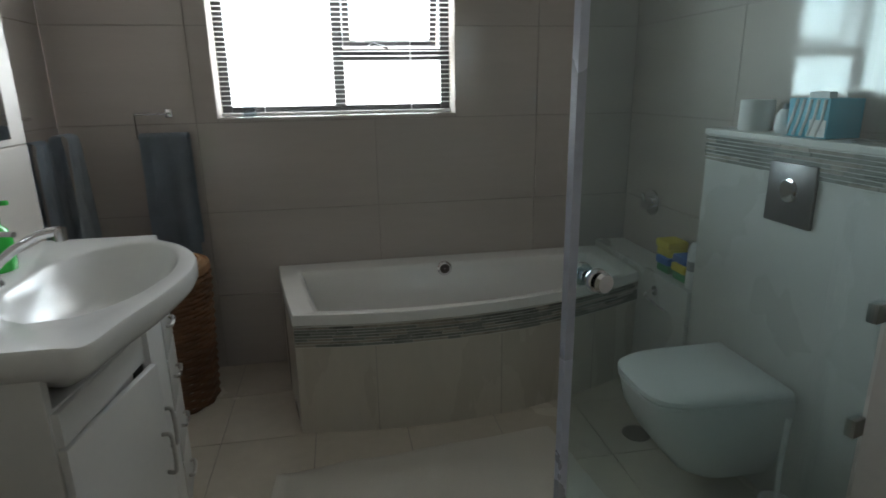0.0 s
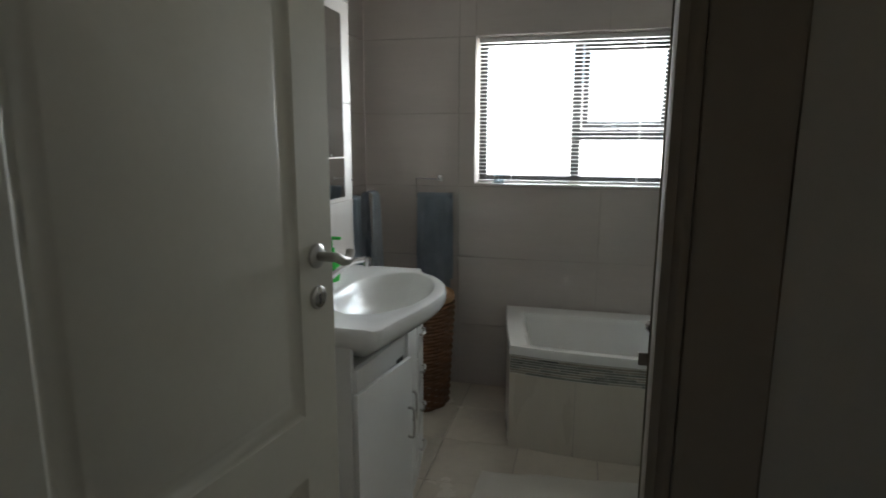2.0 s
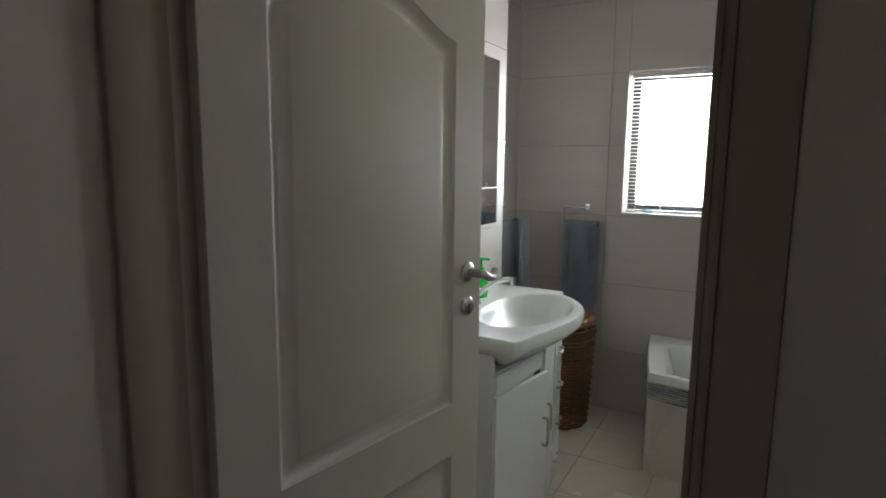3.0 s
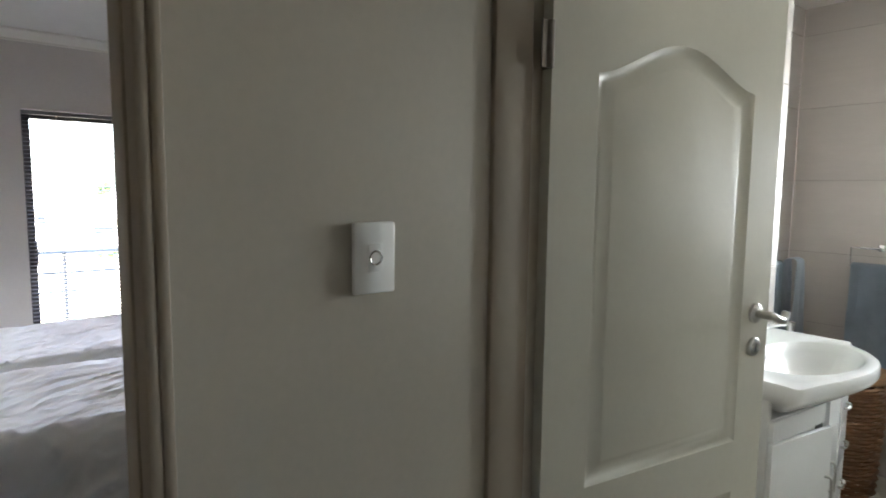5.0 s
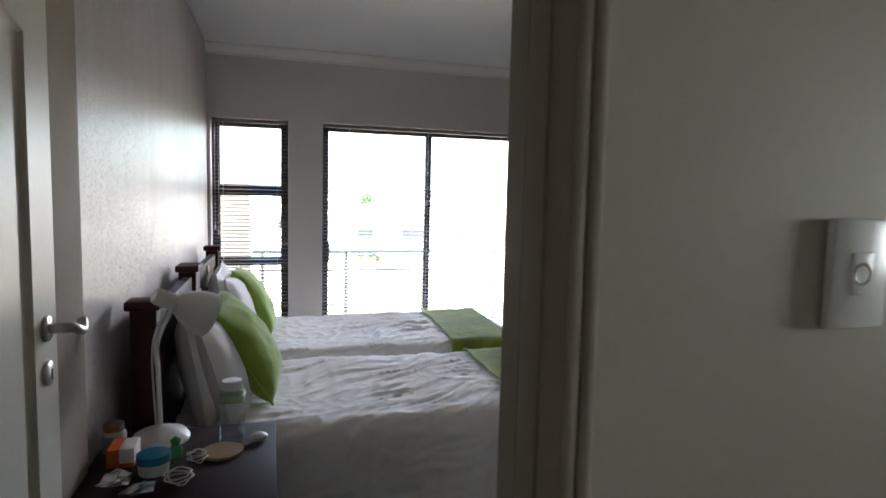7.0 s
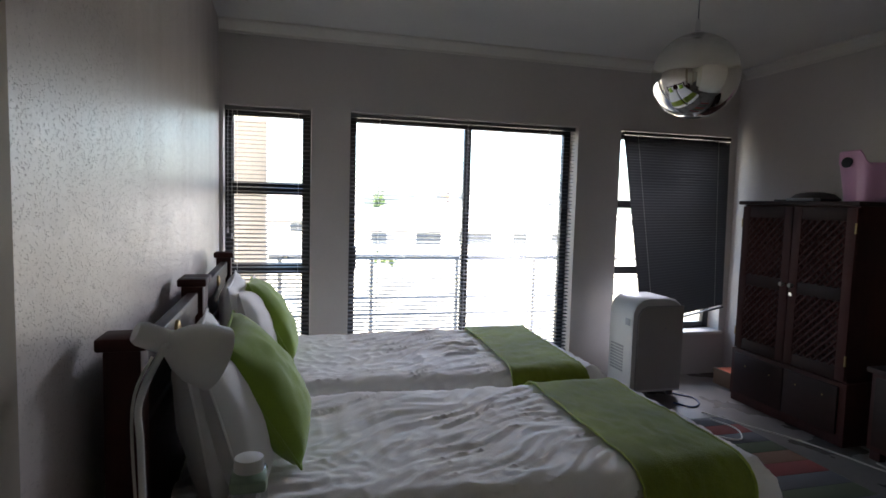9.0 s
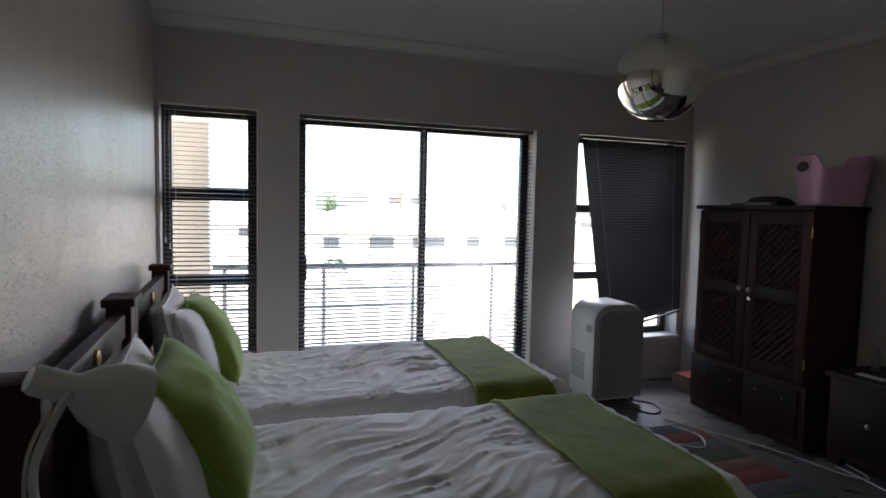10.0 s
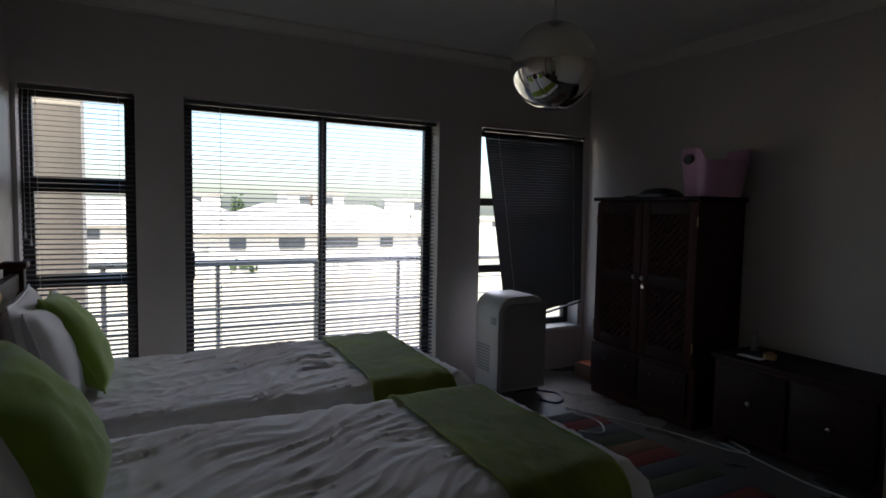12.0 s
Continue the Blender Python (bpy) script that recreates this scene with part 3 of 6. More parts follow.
def moulded_door(name, width, height, label, foot=0.0):
    """Two-panel door, hinged at the origin, leaf along +x, thickness along y."""
    d = thing(name, (0, 0, 0), label, "door")
    th = 0.04
    b = bmesh.new()
    panels = [arch_outline(0.125, width - 0.115, 0.875, 1.775, 0.085), arch_outline(0.125, width - 0.115, 0.18 + foot, 0.735, 0.0)]
    for side, y in ((-1, -th), (1, 0.0)):
        # face with two openings, then a sunk moulding and a raised field in each
        outer = [b.verts.new((x, y, z)) for x, z in ((0, foot), (width, foot), (width, height), (0, height))]
        edges = [b.edges.new((outer[i], outer[(i + 1) % 4])) for i in range(4)]
        for pn in panels:
            loop = [b.verts.new((x, y, z)) for x, z in pn]
            prev = loop
            edges += [b.edges.new((loop[i], loop[(i + 1) % len(loop)])) for i in range(len(loop))]
            for inset, depth in ((0.010, 0.010), (0.024, 0.013), (0.046, 0.004), (0.052, 0.003)):
                q = [b.verts.new((x, y - side * depth, z)) for x, z in scale_outline(pn, inset)]
                for i in range(len(q)):
                    b.faces.new((prev[i], prev[(i + 1) % len(q)], q[(i + 1) % len(q)], q[i]))
                prev = q
            b.faces.new(prev)
        bmesh.ops.triangle_fill(b, use_beauty=True, use_dissolve=False, edges=edges)
    bmesh.ops.remove_doubles(b, verts=b.verts, dist=1e-5)
    for x0, x1 in ((0, 0), (width, width)):
        b.faces.new([b.verts.new(p) for p in ((x0, 0, foot), (x0, -th, foot), (x0, -th, height), (x0, 0, height))])
    for z in (foot, height):
        b.faces.new([b.verts.new(p) for p in ((0, 0, z), (width, 0, z), (width, -th, z), (0, -th, z))])
    bmesh.ops.remove_doubles(b, verts=b.verts, dist=1e-5)
    leaf = part("leaf", b, "door_paint", d)
    for s, y in ((-1, -th), (1, 0.0)):
        rose = part("handle_rose", lathe([(0.0, y), (0.026, y), (0.026, y + s * 0.006), (0.022, y + s * 0.009), (0.0, y + s * 0.009)], (width - 0.06, 0, 1.215), 24, "y"), "steel", leaf, "brushed steel rose")
        lev = spline([(width - 0.06, y + s * 0.005, 1.215), (width - 0.06, y + s * 0.040, 1.215), (width - 0.054, y + s * 0.049, 1.214), (width - 0.040, y + s * 0.053, 1.206), (width - 0.020, y + s * 0.053, 1.202), (width - 0.006, y + s * 0.050, 1.209), (width + 0.002, y + s * 0.047, 1.219)], 6)
        part("lever", tube(lev, 0.0105, 10), "steel", leaf, "brushed steel lever handle")
        part("keyhole_rose", lathe([(0.0, y), (0.025, y), (0.025, y + s * 0.006), (0.021, y + s * 0.009), (0.0, y + s * 0.009)], (width - 0.06, 0, 1.125), 24, "y"), "steel", leaf, "brushed steel key rose")
        part("keyhole", box(width - 0.063, width - 0.057, y + s * 0.0088, y + s * 0.0098, 1.112, 1.134), "black_plastic", leaf)
    for z in (0.28, 1.815):
        hb = lathe([(0.0, z - 0.045), (0.007, z - 0.045), (0.007, z + 0.045), (0.0, z + 0.045)], (-0.006, -th - 0.002, 0), 10)
        box(-0.026, -0.003, -th - 0.001, -th + 0.002, z - 0.045, z + 0.045, bm=hb)
        box(-0.002, 0.000, -th, -0.006, z - 0.045, z + 0.045, bm=hb)
        part("hinge", hb, "dark_steel", d, "dark steel butt hinge")
    return d


door = moulded_door("door_1", 0.765, 2.02, "cream moulded two-panel door standing open into the bathroom")
door["kind"] = "structure"
door.matrix_basis = pose(-0.508, -1.600, 0.008, 0, 0, 80.5)
door2 = moulded_door("door_2", 0.754, 2.02, "cream moulded two-panel door folded back against the bedroom wall", FZ + 0.005)
door2["kind"] = "structure"
door2.matrix_basis = pose(-0.632, -3.0745, 0.008, 0, 0, 180)
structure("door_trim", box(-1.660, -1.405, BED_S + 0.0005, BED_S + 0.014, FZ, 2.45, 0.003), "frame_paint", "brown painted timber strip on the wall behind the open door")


# ---------------- windows ----------------
def window(name, axis, p, opening, label, uprights=(), rails=(), depth=0.045, bar=0.045, panes=True):
    """Aluminium window: frame, mullions, rails and one pane to each field; p is its outer plane."""
    u0, u1, z0, z1 = opening
    w = thing(name, (p, (u0 + u1) / 2, z0) if axis == "x" else ((u0 + u1) / 2, p, z0), label, "window")
    w["kind"] = "structure"

    def bb(a0, a1, b0, b1, q0, q1, bev=0.003):
        return box(q0, q1, a0, a1, b0, b1, bev) if axis == "x" else box(a0, a1, q0, q1, b0, b1, bev)

    q0, q1 = p - depth / 2, p + depth / 2
    for a0, a1, b0, b1 in ((u0, u0 + bar, z0, z1), (u1 - bar, u1, z0, z1), (u0 + bar, u1 - bar, z0, z0 + bar), (u0 + bar, u1 - bar, z1 - bar, z1)):
        part("window_frame", bb(a0, a1, b0, b1, q0, q1), "bronze_alu", w)
    for a, wd in uprights:
        part("mullion", bb(a - wd / 2, a + wd / 2, z0 + bar, z1 - bar, q0 + 0.001, q1 - 0.001), "bronze_alu", w)
    for a0, a1, z, wd in rails:
        part("rail", bb(a0, a1, z - wd / 2, z + wd / 2, q0 + 0.002, q1 - 0.002), "bronze_alu", w)
    return w, bb


def add_pane(w, bb, a0, a1, b0, b1, p):
    ob = part("pane", bb(a0, a1, b0, b1, p - 0.002, p + 0.002, 0), "pane", w, smooth=False)
    ob.visible_shadow = False
    return ob


def blind(name, axis, p, u0, u1, z_top, z_bot, label, tilt=8.0, pitch=0.0215, width=0.025, mat_name="slat", warp=None, sign=1, cords=(0.18, 0.82)):
    """Venetian blind: head rail, slats on ladder cords, bottom rail. sign: the side of p that faces the room."""
    bl = thing(name, (p, (u0 + u1) / 2, z_top) if axis == "x" else ((u0 + u1) / 2, p, z_top), label, "blind")

    def put(q, u, z):
        if warp:
            q, u, z = warp(q, u, z)
        return (q, u, z) if axis == "x" else (u, q, z)

    def strip(nm, z, w, t, ang, material, arch=0.0, parent=bl):
        b = bmesh.new()
        c, s_ = math.cos(radians(ang)), math.sin(radians(ang))
        rows = []
        for k in range(5):
            uu = u0 + (u1 - u0) * k / 4
            row = []
            for f, hgt in ((-0.5, 0), (0, arch), (0.5, 0), (0.5, -t), (0, arch - t), (-0.5, -t)):
                a, h = f * w, hgt
                row.append(b.verts.new(put(p + sign * (a * c - h * s_), uu, z + a * s_ + h * c)))
            rows.append(row)
        for a, d in zip(rows, rows[1:]):
            for i in range(6):
                b.faces.new((a[i], a[(i + 1) % 6], d[(i + 1) % 6], d[i]))
        b.faces.new(rows[0])
        b.faces.new(rows[-1])
        return part(nm, b, material, parent, smooth=False)

    strip("head_rail", z_top, 0.028, 0.026, 0, mat_name)
    n = int((z_top - 0.045 - z_bot) / pitch)
    for i in range(n):
        strip("slat", z_top - 0.045 - i * pitch, width, 0.0009, tilt, mat_name, 0.002)
    strip("bottom_rail", z_bot, 0.024, 0.012, 0, mat_name)
    for f in cords:
        for e in (-0.0125, 0.0125):
            part("ladder_cord", tube([put(p + e, u0 + (u1 - u0) * f, z_top - 0.02), put(p + e, u0 + (u1 - u0) * f, (z_top + z_bot) / 2), put(p + e, u0 + (u1 - u0) * f, z_bot)], 0.0009, 5), "slat_white", bl)
    return bl


# bathroom window: fixed light, opening light on the other side
bx0, bx1, bz0, bz1 = BWIN
BP = WIN_Y + 0.17
xm = 0.118
win_b, bbf = window("window_1", "y", BP, BWIN, "dark bronze aluminium bathroom window with an open top light", [(xm, 0.05)], [(xm + 0.02, bx1 - 0.04, 1.50, 0.055)])
add_pane(win_b, bbf, bx0 + 0.04, xm - 0.02, bz0 + 0.04, bz1 - 0.04, BP)
add_pane(win_b, bbf, xm + 0.02, bx1 - 0.04, bz0 + 0.04, 1.475, BP)
# top-hung sash pushed out at the bottom
sash = bmesh.new()
sx0, sx1, sz0, sz1 = xm + 0.028, bx1 - 0.045, 1.53, bz1 - 0.045
for a0, a1, b0, b1 in ((sx0, sx0 + 0.035, sz0, sz1), (sx1 - 0.035, sx1, sz0, sz1), (sx0 + 0.035, sx1 - 0.035, sz0, sz0 + 0.035), (sx0 + 0.035, sx1 - 0.035, sz1 - 0.035, sz1)):
    box(a0, a1, BP - 0.012, BP + 0.018, b0, b1, 0.003, bm=sash)
hinge_m = Matrix.Translation((0, BP, sz1)) @ Matrix.Rotation(radians(14), 4, "X") @ Matrix.Translation((0, -BP, -sz1))
sash.transform(hinge_m)
sash_ob = part("sash", sash, "bronze_alu", win_b, "top-hung sash pushed open")
pb = box(sx0 + 0.035, sx1 - 0.035, BP, BP + 0.004, sz0 + 0.035, sz1 - 0.035)
pb.transform(hinge_m)
part("pane", pb, "pane", win_b, smooth=False).visible_shadow = False
part("stay", tube([(xm + 0.14, BP - 0.03, 1.535), (xm + 0.17, BP - 0.035, 1.55), (xm + 0.24, BP - 0.03, 1.53)], 0.006, 8), "bronze_alu", win_b, "dark window stay")
part("window_sill", box(bx0 + 0.001, bx1 - 0.001, WIN_Y + 0.002, BP - 0.024, bz0 - 0.012, bz0 + 0.003, 0.002), "wall_tile", win_b, "tiled sill")
blind("venetian_blind", "y", WIN_Y + 0.075, bx0 + 0.008, bx1 - 0.008, bz1 - 0.004, bz0 + 0.02, "cream slatted venetian blind lowered with its slats open", 3, 0.0215, sign=-1, mat_name="slat_white")

# bedroom windows
BW = BED_W - 0.15
win1, bb1 = window("window_2", "x", BW, W1, "tall narrow dark aluminium window in three lights", [], [(W1[0] + 0.04, W1[1] - 0.04, 1.535, 0.085), (W1[0] + 0.04, W1[1] - 0.04, 0.985, 0.065)], bar=0.055)
for b0, b1 in ((FZ + 0.06, 0.955), (1.015, 1.495), (1.575, 2.015)):
    add_pane(win1, bb1, W1[0] + 0.05, W1[1] - 0.05, b0, b1, BW)
win2, bb2 = window("sliding_door", "x", BW, W2, "dark aluminium sliding door onto the balcony", [(-1.372, 0.05)], [], bar=0.055)
add_pane(win2, bb2, W2[0] + 0.05, -1.39, FZ + 0.06, 2.012, BW - 0.01)
add_pane(win2, bb2, -1.35, W2[1] - 0.05, FZ + 0.06, 2.012, BW + 0.01)
part("door_handle", tube(spline([(BW + 0.02, W2[0] + 0.05, 0.99), (BW + 0.06, W2[0] + 0.05, 1.0), (BW + 0.06, W2[0] + 0.05, 1.13), (BW + 0.02, W2[0] + 0.05, 1.14)], 5), 0.011, 8), "black_plastic", win2, "black pull handle")
win3, bb3 = window("window_4", "x", BW, W3, "dark aluminium side window behind a crooked blind", [(0.30, 0.05)], [(W3[0] + 0.04, W3[1] - 0.04, 1.50, 0.06), (W3[0] + 0.04, W3[1] - 0.04, 0.97, 0.06)], bar=0.05)
add_pane(win3, bb3, W3[0] + 0.05, 0.28, 0.53, 2.0, BW)
add_pane(win3, bb3, 0.32, W3[1] - 0.05, 0.53, 2.0, BW)
part("window_sill", box(BW + 0.026, BED_W + 0.03, W3[0] + 0.002, W3[1] + 0.02, 0.455, 0.482, 0.004), "cornice", win3, "painted window sill")

BB = BED_W - 0.055
blind("venetian_blind", "x", BB, W1[0] + 0.006, W1[1] - 0.006, 2.06, FZ + 0.05, "grey aluminium venetian blind, slats open", -10, 0.028, 0.031, cords=(0.14, 0.86))
blind("venetian_blind", "x", BB, W2[0] + 0.006, W2[1] - 0.006, 2.06, FZ + 0.05, "grey aluminium venetian blind over the sliding door, slats open", -10, 0.028, 0.031, cords=(0.12, 0.5, 0.88))


def pushed(q, u, z):
    f = (2.05 - z) / 1.45
    side = 1 - (u - W3[0]) / (W3[1] - W3[0])
    return (q + f * (0.05 + 0.20 * side), u + f * (0.10 * side - 0.02), z + f * f * 0.10 * (u - W3[0]))


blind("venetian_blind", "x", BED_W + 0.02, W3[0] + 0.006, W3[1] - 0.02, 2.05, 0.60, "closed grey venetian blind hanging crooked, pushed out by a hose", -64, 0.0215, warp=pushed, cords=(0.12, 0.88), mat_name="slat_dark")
for yy in (W1[0] + 0.03, W1[0] + 0.055):
    zz = 1.24 if yy < W1[0] + 0.04 else 1.2
    cd = thing("blind_cord", (BED_W + 0.012, yy, zz), "white blind pull cord with a plastic tassel", "blind cord")
    part("cord", tube([(BED_W - 0.03, yy, 2.03), (BED_W + 0.012, yy, 1.9), (BED_W + 0.012, yy, zz + 0.03)], 0.0015, 6), "slat_white", cd)
    part("tassel", lathe([(0.0, zz), (0.007, zz), (0.004, zz + 0.035), (0.0, zz + 0.035)], (BED_W + 0.012, yy, 0), 10), "white_plastic", cd)


# ---------------- balcony and outside ----------------
GROUND = -3.3
structure("ground", box(-400, 300, -300, 300, GROUND - 0.5, GROUND), "ground", "pale dry ground reaching to the horizon")
structure("balcony_slab", box(-5.75, BED_W - 0.241, -3.6, 2.4, -0.2, 0.06), "plaster", "plastered balcony slab")
structure("balcony_wall", box(-5.75, -5.42, -3.7, -2.815, 0.06, 2.7), "plaster", "beige plastered balcony pier")
structure("outer_wall", box(-4.85, 1.8, -3.9, 1.6, GROUND, -0.13), "plaster", "lower storey of the house")
structure("roof_slab", box(-4.95, 1.95, -3.9, 1.62, 2.72, 2.9), "plaster", "flat roof over the rooms")


def railing():
    r = thing("balcony_railing", (-5.57, -0.6, -0.03), "stainless steel balcony railing with thin horizontal rods", "railing")
    part("top_rail", tube([(-5.57, -2.80, 0.985), (-5.57, 2.35, 0.985)], 0.022, 12), "steel", r)
    for y in (-2.71, -1.95, -1.185, -0.44, 0.31, 1.06, 1.82):
        part("post", tube([(-5.57, y, 0.055), (-5.57, y, 0.965)], 0.019, 10), "steel", r)
    for z in (0.16, 0.32, 0.48, 0.64, 0.80):
        part("rod", tube([(-5.57, -2.80, z), (-5.57, 2.35, z)], 0.006, 6), "steel", r)


railing()


def house(x, y, w, d, h, label, roof="hip", rot=0.0, upper=None, wins=5):
    """A far house: walls, roof and window openings on the side that faces the balcony."""
    hs = thing("house", (0, 0, 0), label, "house", "far houses")
    part("wall", box(0, d, -w / 2, w / 2, 0, h), "house_white", hs, smooth=False)
    if roof == "hip":
        e = 0.5
        lo = [(-e, -w / 2 - e, h), (d + e, -w / 2 - e, h), (d + e, w / 2 + e, h), (-e, w / 2 + e, h)]
        b = bmesh.new()
        v = [b.verts.new(p) for p in lo]
        r0 = b.verts.new((d / 2, -w / 2 + d / 2, h + d * 0.22))
        r1 = b.verts.new((d / 2, w / 2 - d / 2, h + d * 0.22))
        for f in ((v[0], v[1], r0), (v[1], v[2], r1, r0), (v[2], v[3], r1), (v[3], v[0], r0, r1), (v[3], v[2], v[1], v[0])):
            b.faces.new(f)
        part("roof", b, "roof_tile", hs, smooth=False)
    else:
        part("roof", box(-0.3, d + 0.3, -w / 2 - 0.3, w / 2 + 0.3, h, h + 0.25), "house_white", hs, smooth=False)
    if upper:
        u0, u1, uh = upper
        part("upper_storey", box(d * 0.2, d * 0.8, u0, u1, h + 0.2, h + uh), "house_white", hs, smooth=False)
        part("roof", box(d * 0.2 - 0.3, d * 0.8 + 0.3, u0 - 0.3, u1 + 0.3, h + uh, h + uh + 0.2), "roof_tile", hs, smooth=False)
        for k in range(2):
            yy = u0 + (u1 - u0) * (0.3 + 0.4 * k)
            part("window", box(d * 0.8 - 0.02, d * 0.8 + 0.05, yy - 0.6, yy + 0.6, h + uh * 0.45, h + uh * 0.85), "dark_window", hs, smooth=False)
    for k in range(wins):
        yy = -w / 2 + w * (k + 0.5) / wins
        ww = 0.5 + 0.35 * ((k * 7) % 3)
        part("window", box(d - 0.02, d + 0.05, yy - ww, yy + ww, h * 0.66, h * 0.90), "dark_window", hs, smooth=False)
    hs.matrix_basis = pose(x, y, GROUND, 0, 0, rot)
    return hs


house(-48, 9.5, 17, 9, 3.0, "low white house with a hipped roof across the open ground", "hip", 3, wins=5)
house(-70, 16, 24, 10, 3.2, "white flat-roofed house with an upper storey", "flat", -2, (-4, 2, 3.0), 6)
house(-62, -6, 26, 10, 3.0, "long low white house far off", "hip", 4, wins=7)
house(-90, 36, 30, 12, 3.2, "white house on the far side of the field", "flat", 0, (-3, 5, 2.8), 6)
house(-95, 4, 20, 12, 3.2, "far double-storey white house", "flat", 0, (-6, 4, 3.0), 4)
house(-80, -32, 26, 12, 3.0, "white house beyond the balcony pier", "hip", 8, wins=6)
hb = house(0, 0, 18, 9, 5.6, "pale plastered neighbouring house outside the bathroom window", "flat", 0, wins=0)
for yy in (-3.6, -2.2):
    part("window", box(8.98, 9.05, yy - 0.22, yy + 0.22, 4.6, 4.72), "dark_window", hb, smooth=False)
hb.matrix_basis = pose(2.0, 19, GROUND, 0, 0, -90)


def tree(x, y, h, spread, seed):
    rng = random.Random(seed)
    t = thing("tree", (x, y, GROUND), "small green garden tree far off", "tree", "far trees")
    part("trunk", tube(spline([(x, y, GROUND), (x + 0.1, y - 0.1, GROUND + h * 0.3), (x - 0.1, y + 0.1, GROUND + h * 0.7)], 4), 0.12, 7), "bark", t)
    b = bmesh.new()
    for i in range(420):
        a, r, z = rng.uniform(0, 6.283), spread * math.sqrt(rng.random()), rng.gauss(0.65, 0.17) * h
        c = Vector((x + r * math.cos(a), y + r * math.sin(a), GROUND + max(0.25 * h, z)))
        u, w = Vector((rng.gauss(0, 1), rng.gauss(0, 1), rng.gauss(0, 1))).normalized(), Vector((rng.gauss(0, 1), rng.gauss(0, 1), rng.gauss(0, 1))).normalized()
        s_ = rng.uniform(0.12, 0.3)
        b.faces.new([b.verts.new(c + u * s_), b.verts.new(c + w * s_), b.verts.new(c - u * s_), b.verts.new(c - w * s_)])
    part("crown", b, "foliage", t, smooth=False)


for i, (x, y, h, sp) in enumerate(((-40, 3.5, 1.4, 1.6), (-41, 9.8, 1.3, 2.2), (-75, 26, 5.0, 0.9), (-84, 10, 5.6, 0.8), (-52, 20, 3.5, 2.0))):
    tree(x, y, h, sp, i)
pole = thing("utility_pole", (-43, 9.0, GROUND), "thin wooden utility pole on the open ground", "pole")
part("pole", tube([(-43, 9.0, GROUND), (-43, 9.0, GROUND + 5.6)], 0.09, 8), "bark", pole)
part("cross_arm", box(-43.05, -42.95, 8.5, 9.5, GROUND + 5.2, GROUND + 5.32), "bark", pole)


# ---------------- bathroom things ----------------
def ring_scaled(pts, fx, fy, z, shift=(0, 0)):
    cx = sum(p[0] for p in pts) / len(pts)
    cy = sum(p[1] for p in pts) / len(pts)
    return [((p[0] - cx) * fx + cx + shift[0], (p[1] - cy) * fy + cy + shift[1], z) for p in pts]


TUB_FRONT = [(p.x, p.y) for p in spline([(-0.127, 0.600, 0), (0.13, 0.566, 0), (0.40, 0.556, 0), (0.70, 0.578, 0), (1.00, 0.645, 0), (1.25, 0.735, 0), (1.415, 0.81, 0)], 5)]
TUB_BACK = [(1.42, 0.95), (1.42, 1.12), (1.42, 1.285), (1.1, 1.288), (0.75, 1.288), (0.4, 1.288), (0.05, 1.288), (-0.235, 1.285), (-0.205, 1.05), (-0.165, 0.80)]
TUB = TUB_FRONT + TUB_BACK

tub = thing("bathtub", (0.6, 0.95, 0), "white acrylic bow-fronted bathtub set in a tiled surround", "bathtub")
rings = [ring_scaled(TUB, 0.985, 0.97, 0.470), ring_scaled(TUB, 1.0, 1.0, 0.474), ring_scaled(TUB, 1.0, 1.0, 0.505), ring_scaled(TUB, 0.992, 0.985, 0.515),
         ring_scaled(TUB, 0.90, 0.83, 0.516), ring_scaled(TUB, 0.875, 0.785, 0.508), ring_scaled(TUB, 0.855, 0.755, 0.48), ring_scaled(TUB, 0.80, 0.70, 0.28), ring_scaled(TUB, 0.74, 0.62, 0.15), ring_scaled(TUB, 0.64, 0.5, 0.12)]
part("shell", loft(rings, (False, True)), "acrylic", tub)
part("overflow", lathe([(0.0, 0.0), (0.036, 0.0), (0.036, -0.010), (0.028, -0.018), (0.012, -0.016), (0.0, -0.02)], (0.569, 1.160, 0.486), 24, "y"), "chrome", tub, "chrome overflow knob")
part("overflow_ring", lathe([(0.014, -0.019), (0.02, -0.0205), (0.024, -0.019)], (0.569, 1.160, 0.486), 24, "y"), "dark_steel", tub)
surround = thing("tub_surround", (0.6, 0.95, 0), "beige tiled bath panel with a strip of thin stone mosaic", "bath panel")
inset = [(p[0] + 0.004, p[1] + 0.012) for p in TUB]
pnl = prism(inset, 0, 0.469)
bmesh.ops.delete(pnl, geom=[f for f in pnl.faces if len(f.verts) > 4], context="FACES")
part("panel", pnl, "panel_tile", surround)
for f in (0.22, 0.50, 0.78):
    k = int(f * (len(TUB_FRONT) - 1))
    x, y = TUB_FRONT[k]
    part("joint", box(x + 0.002, x + 0.005, y + 0.0105, y + 0.02, 0.0, 0.372), "grout", surround)


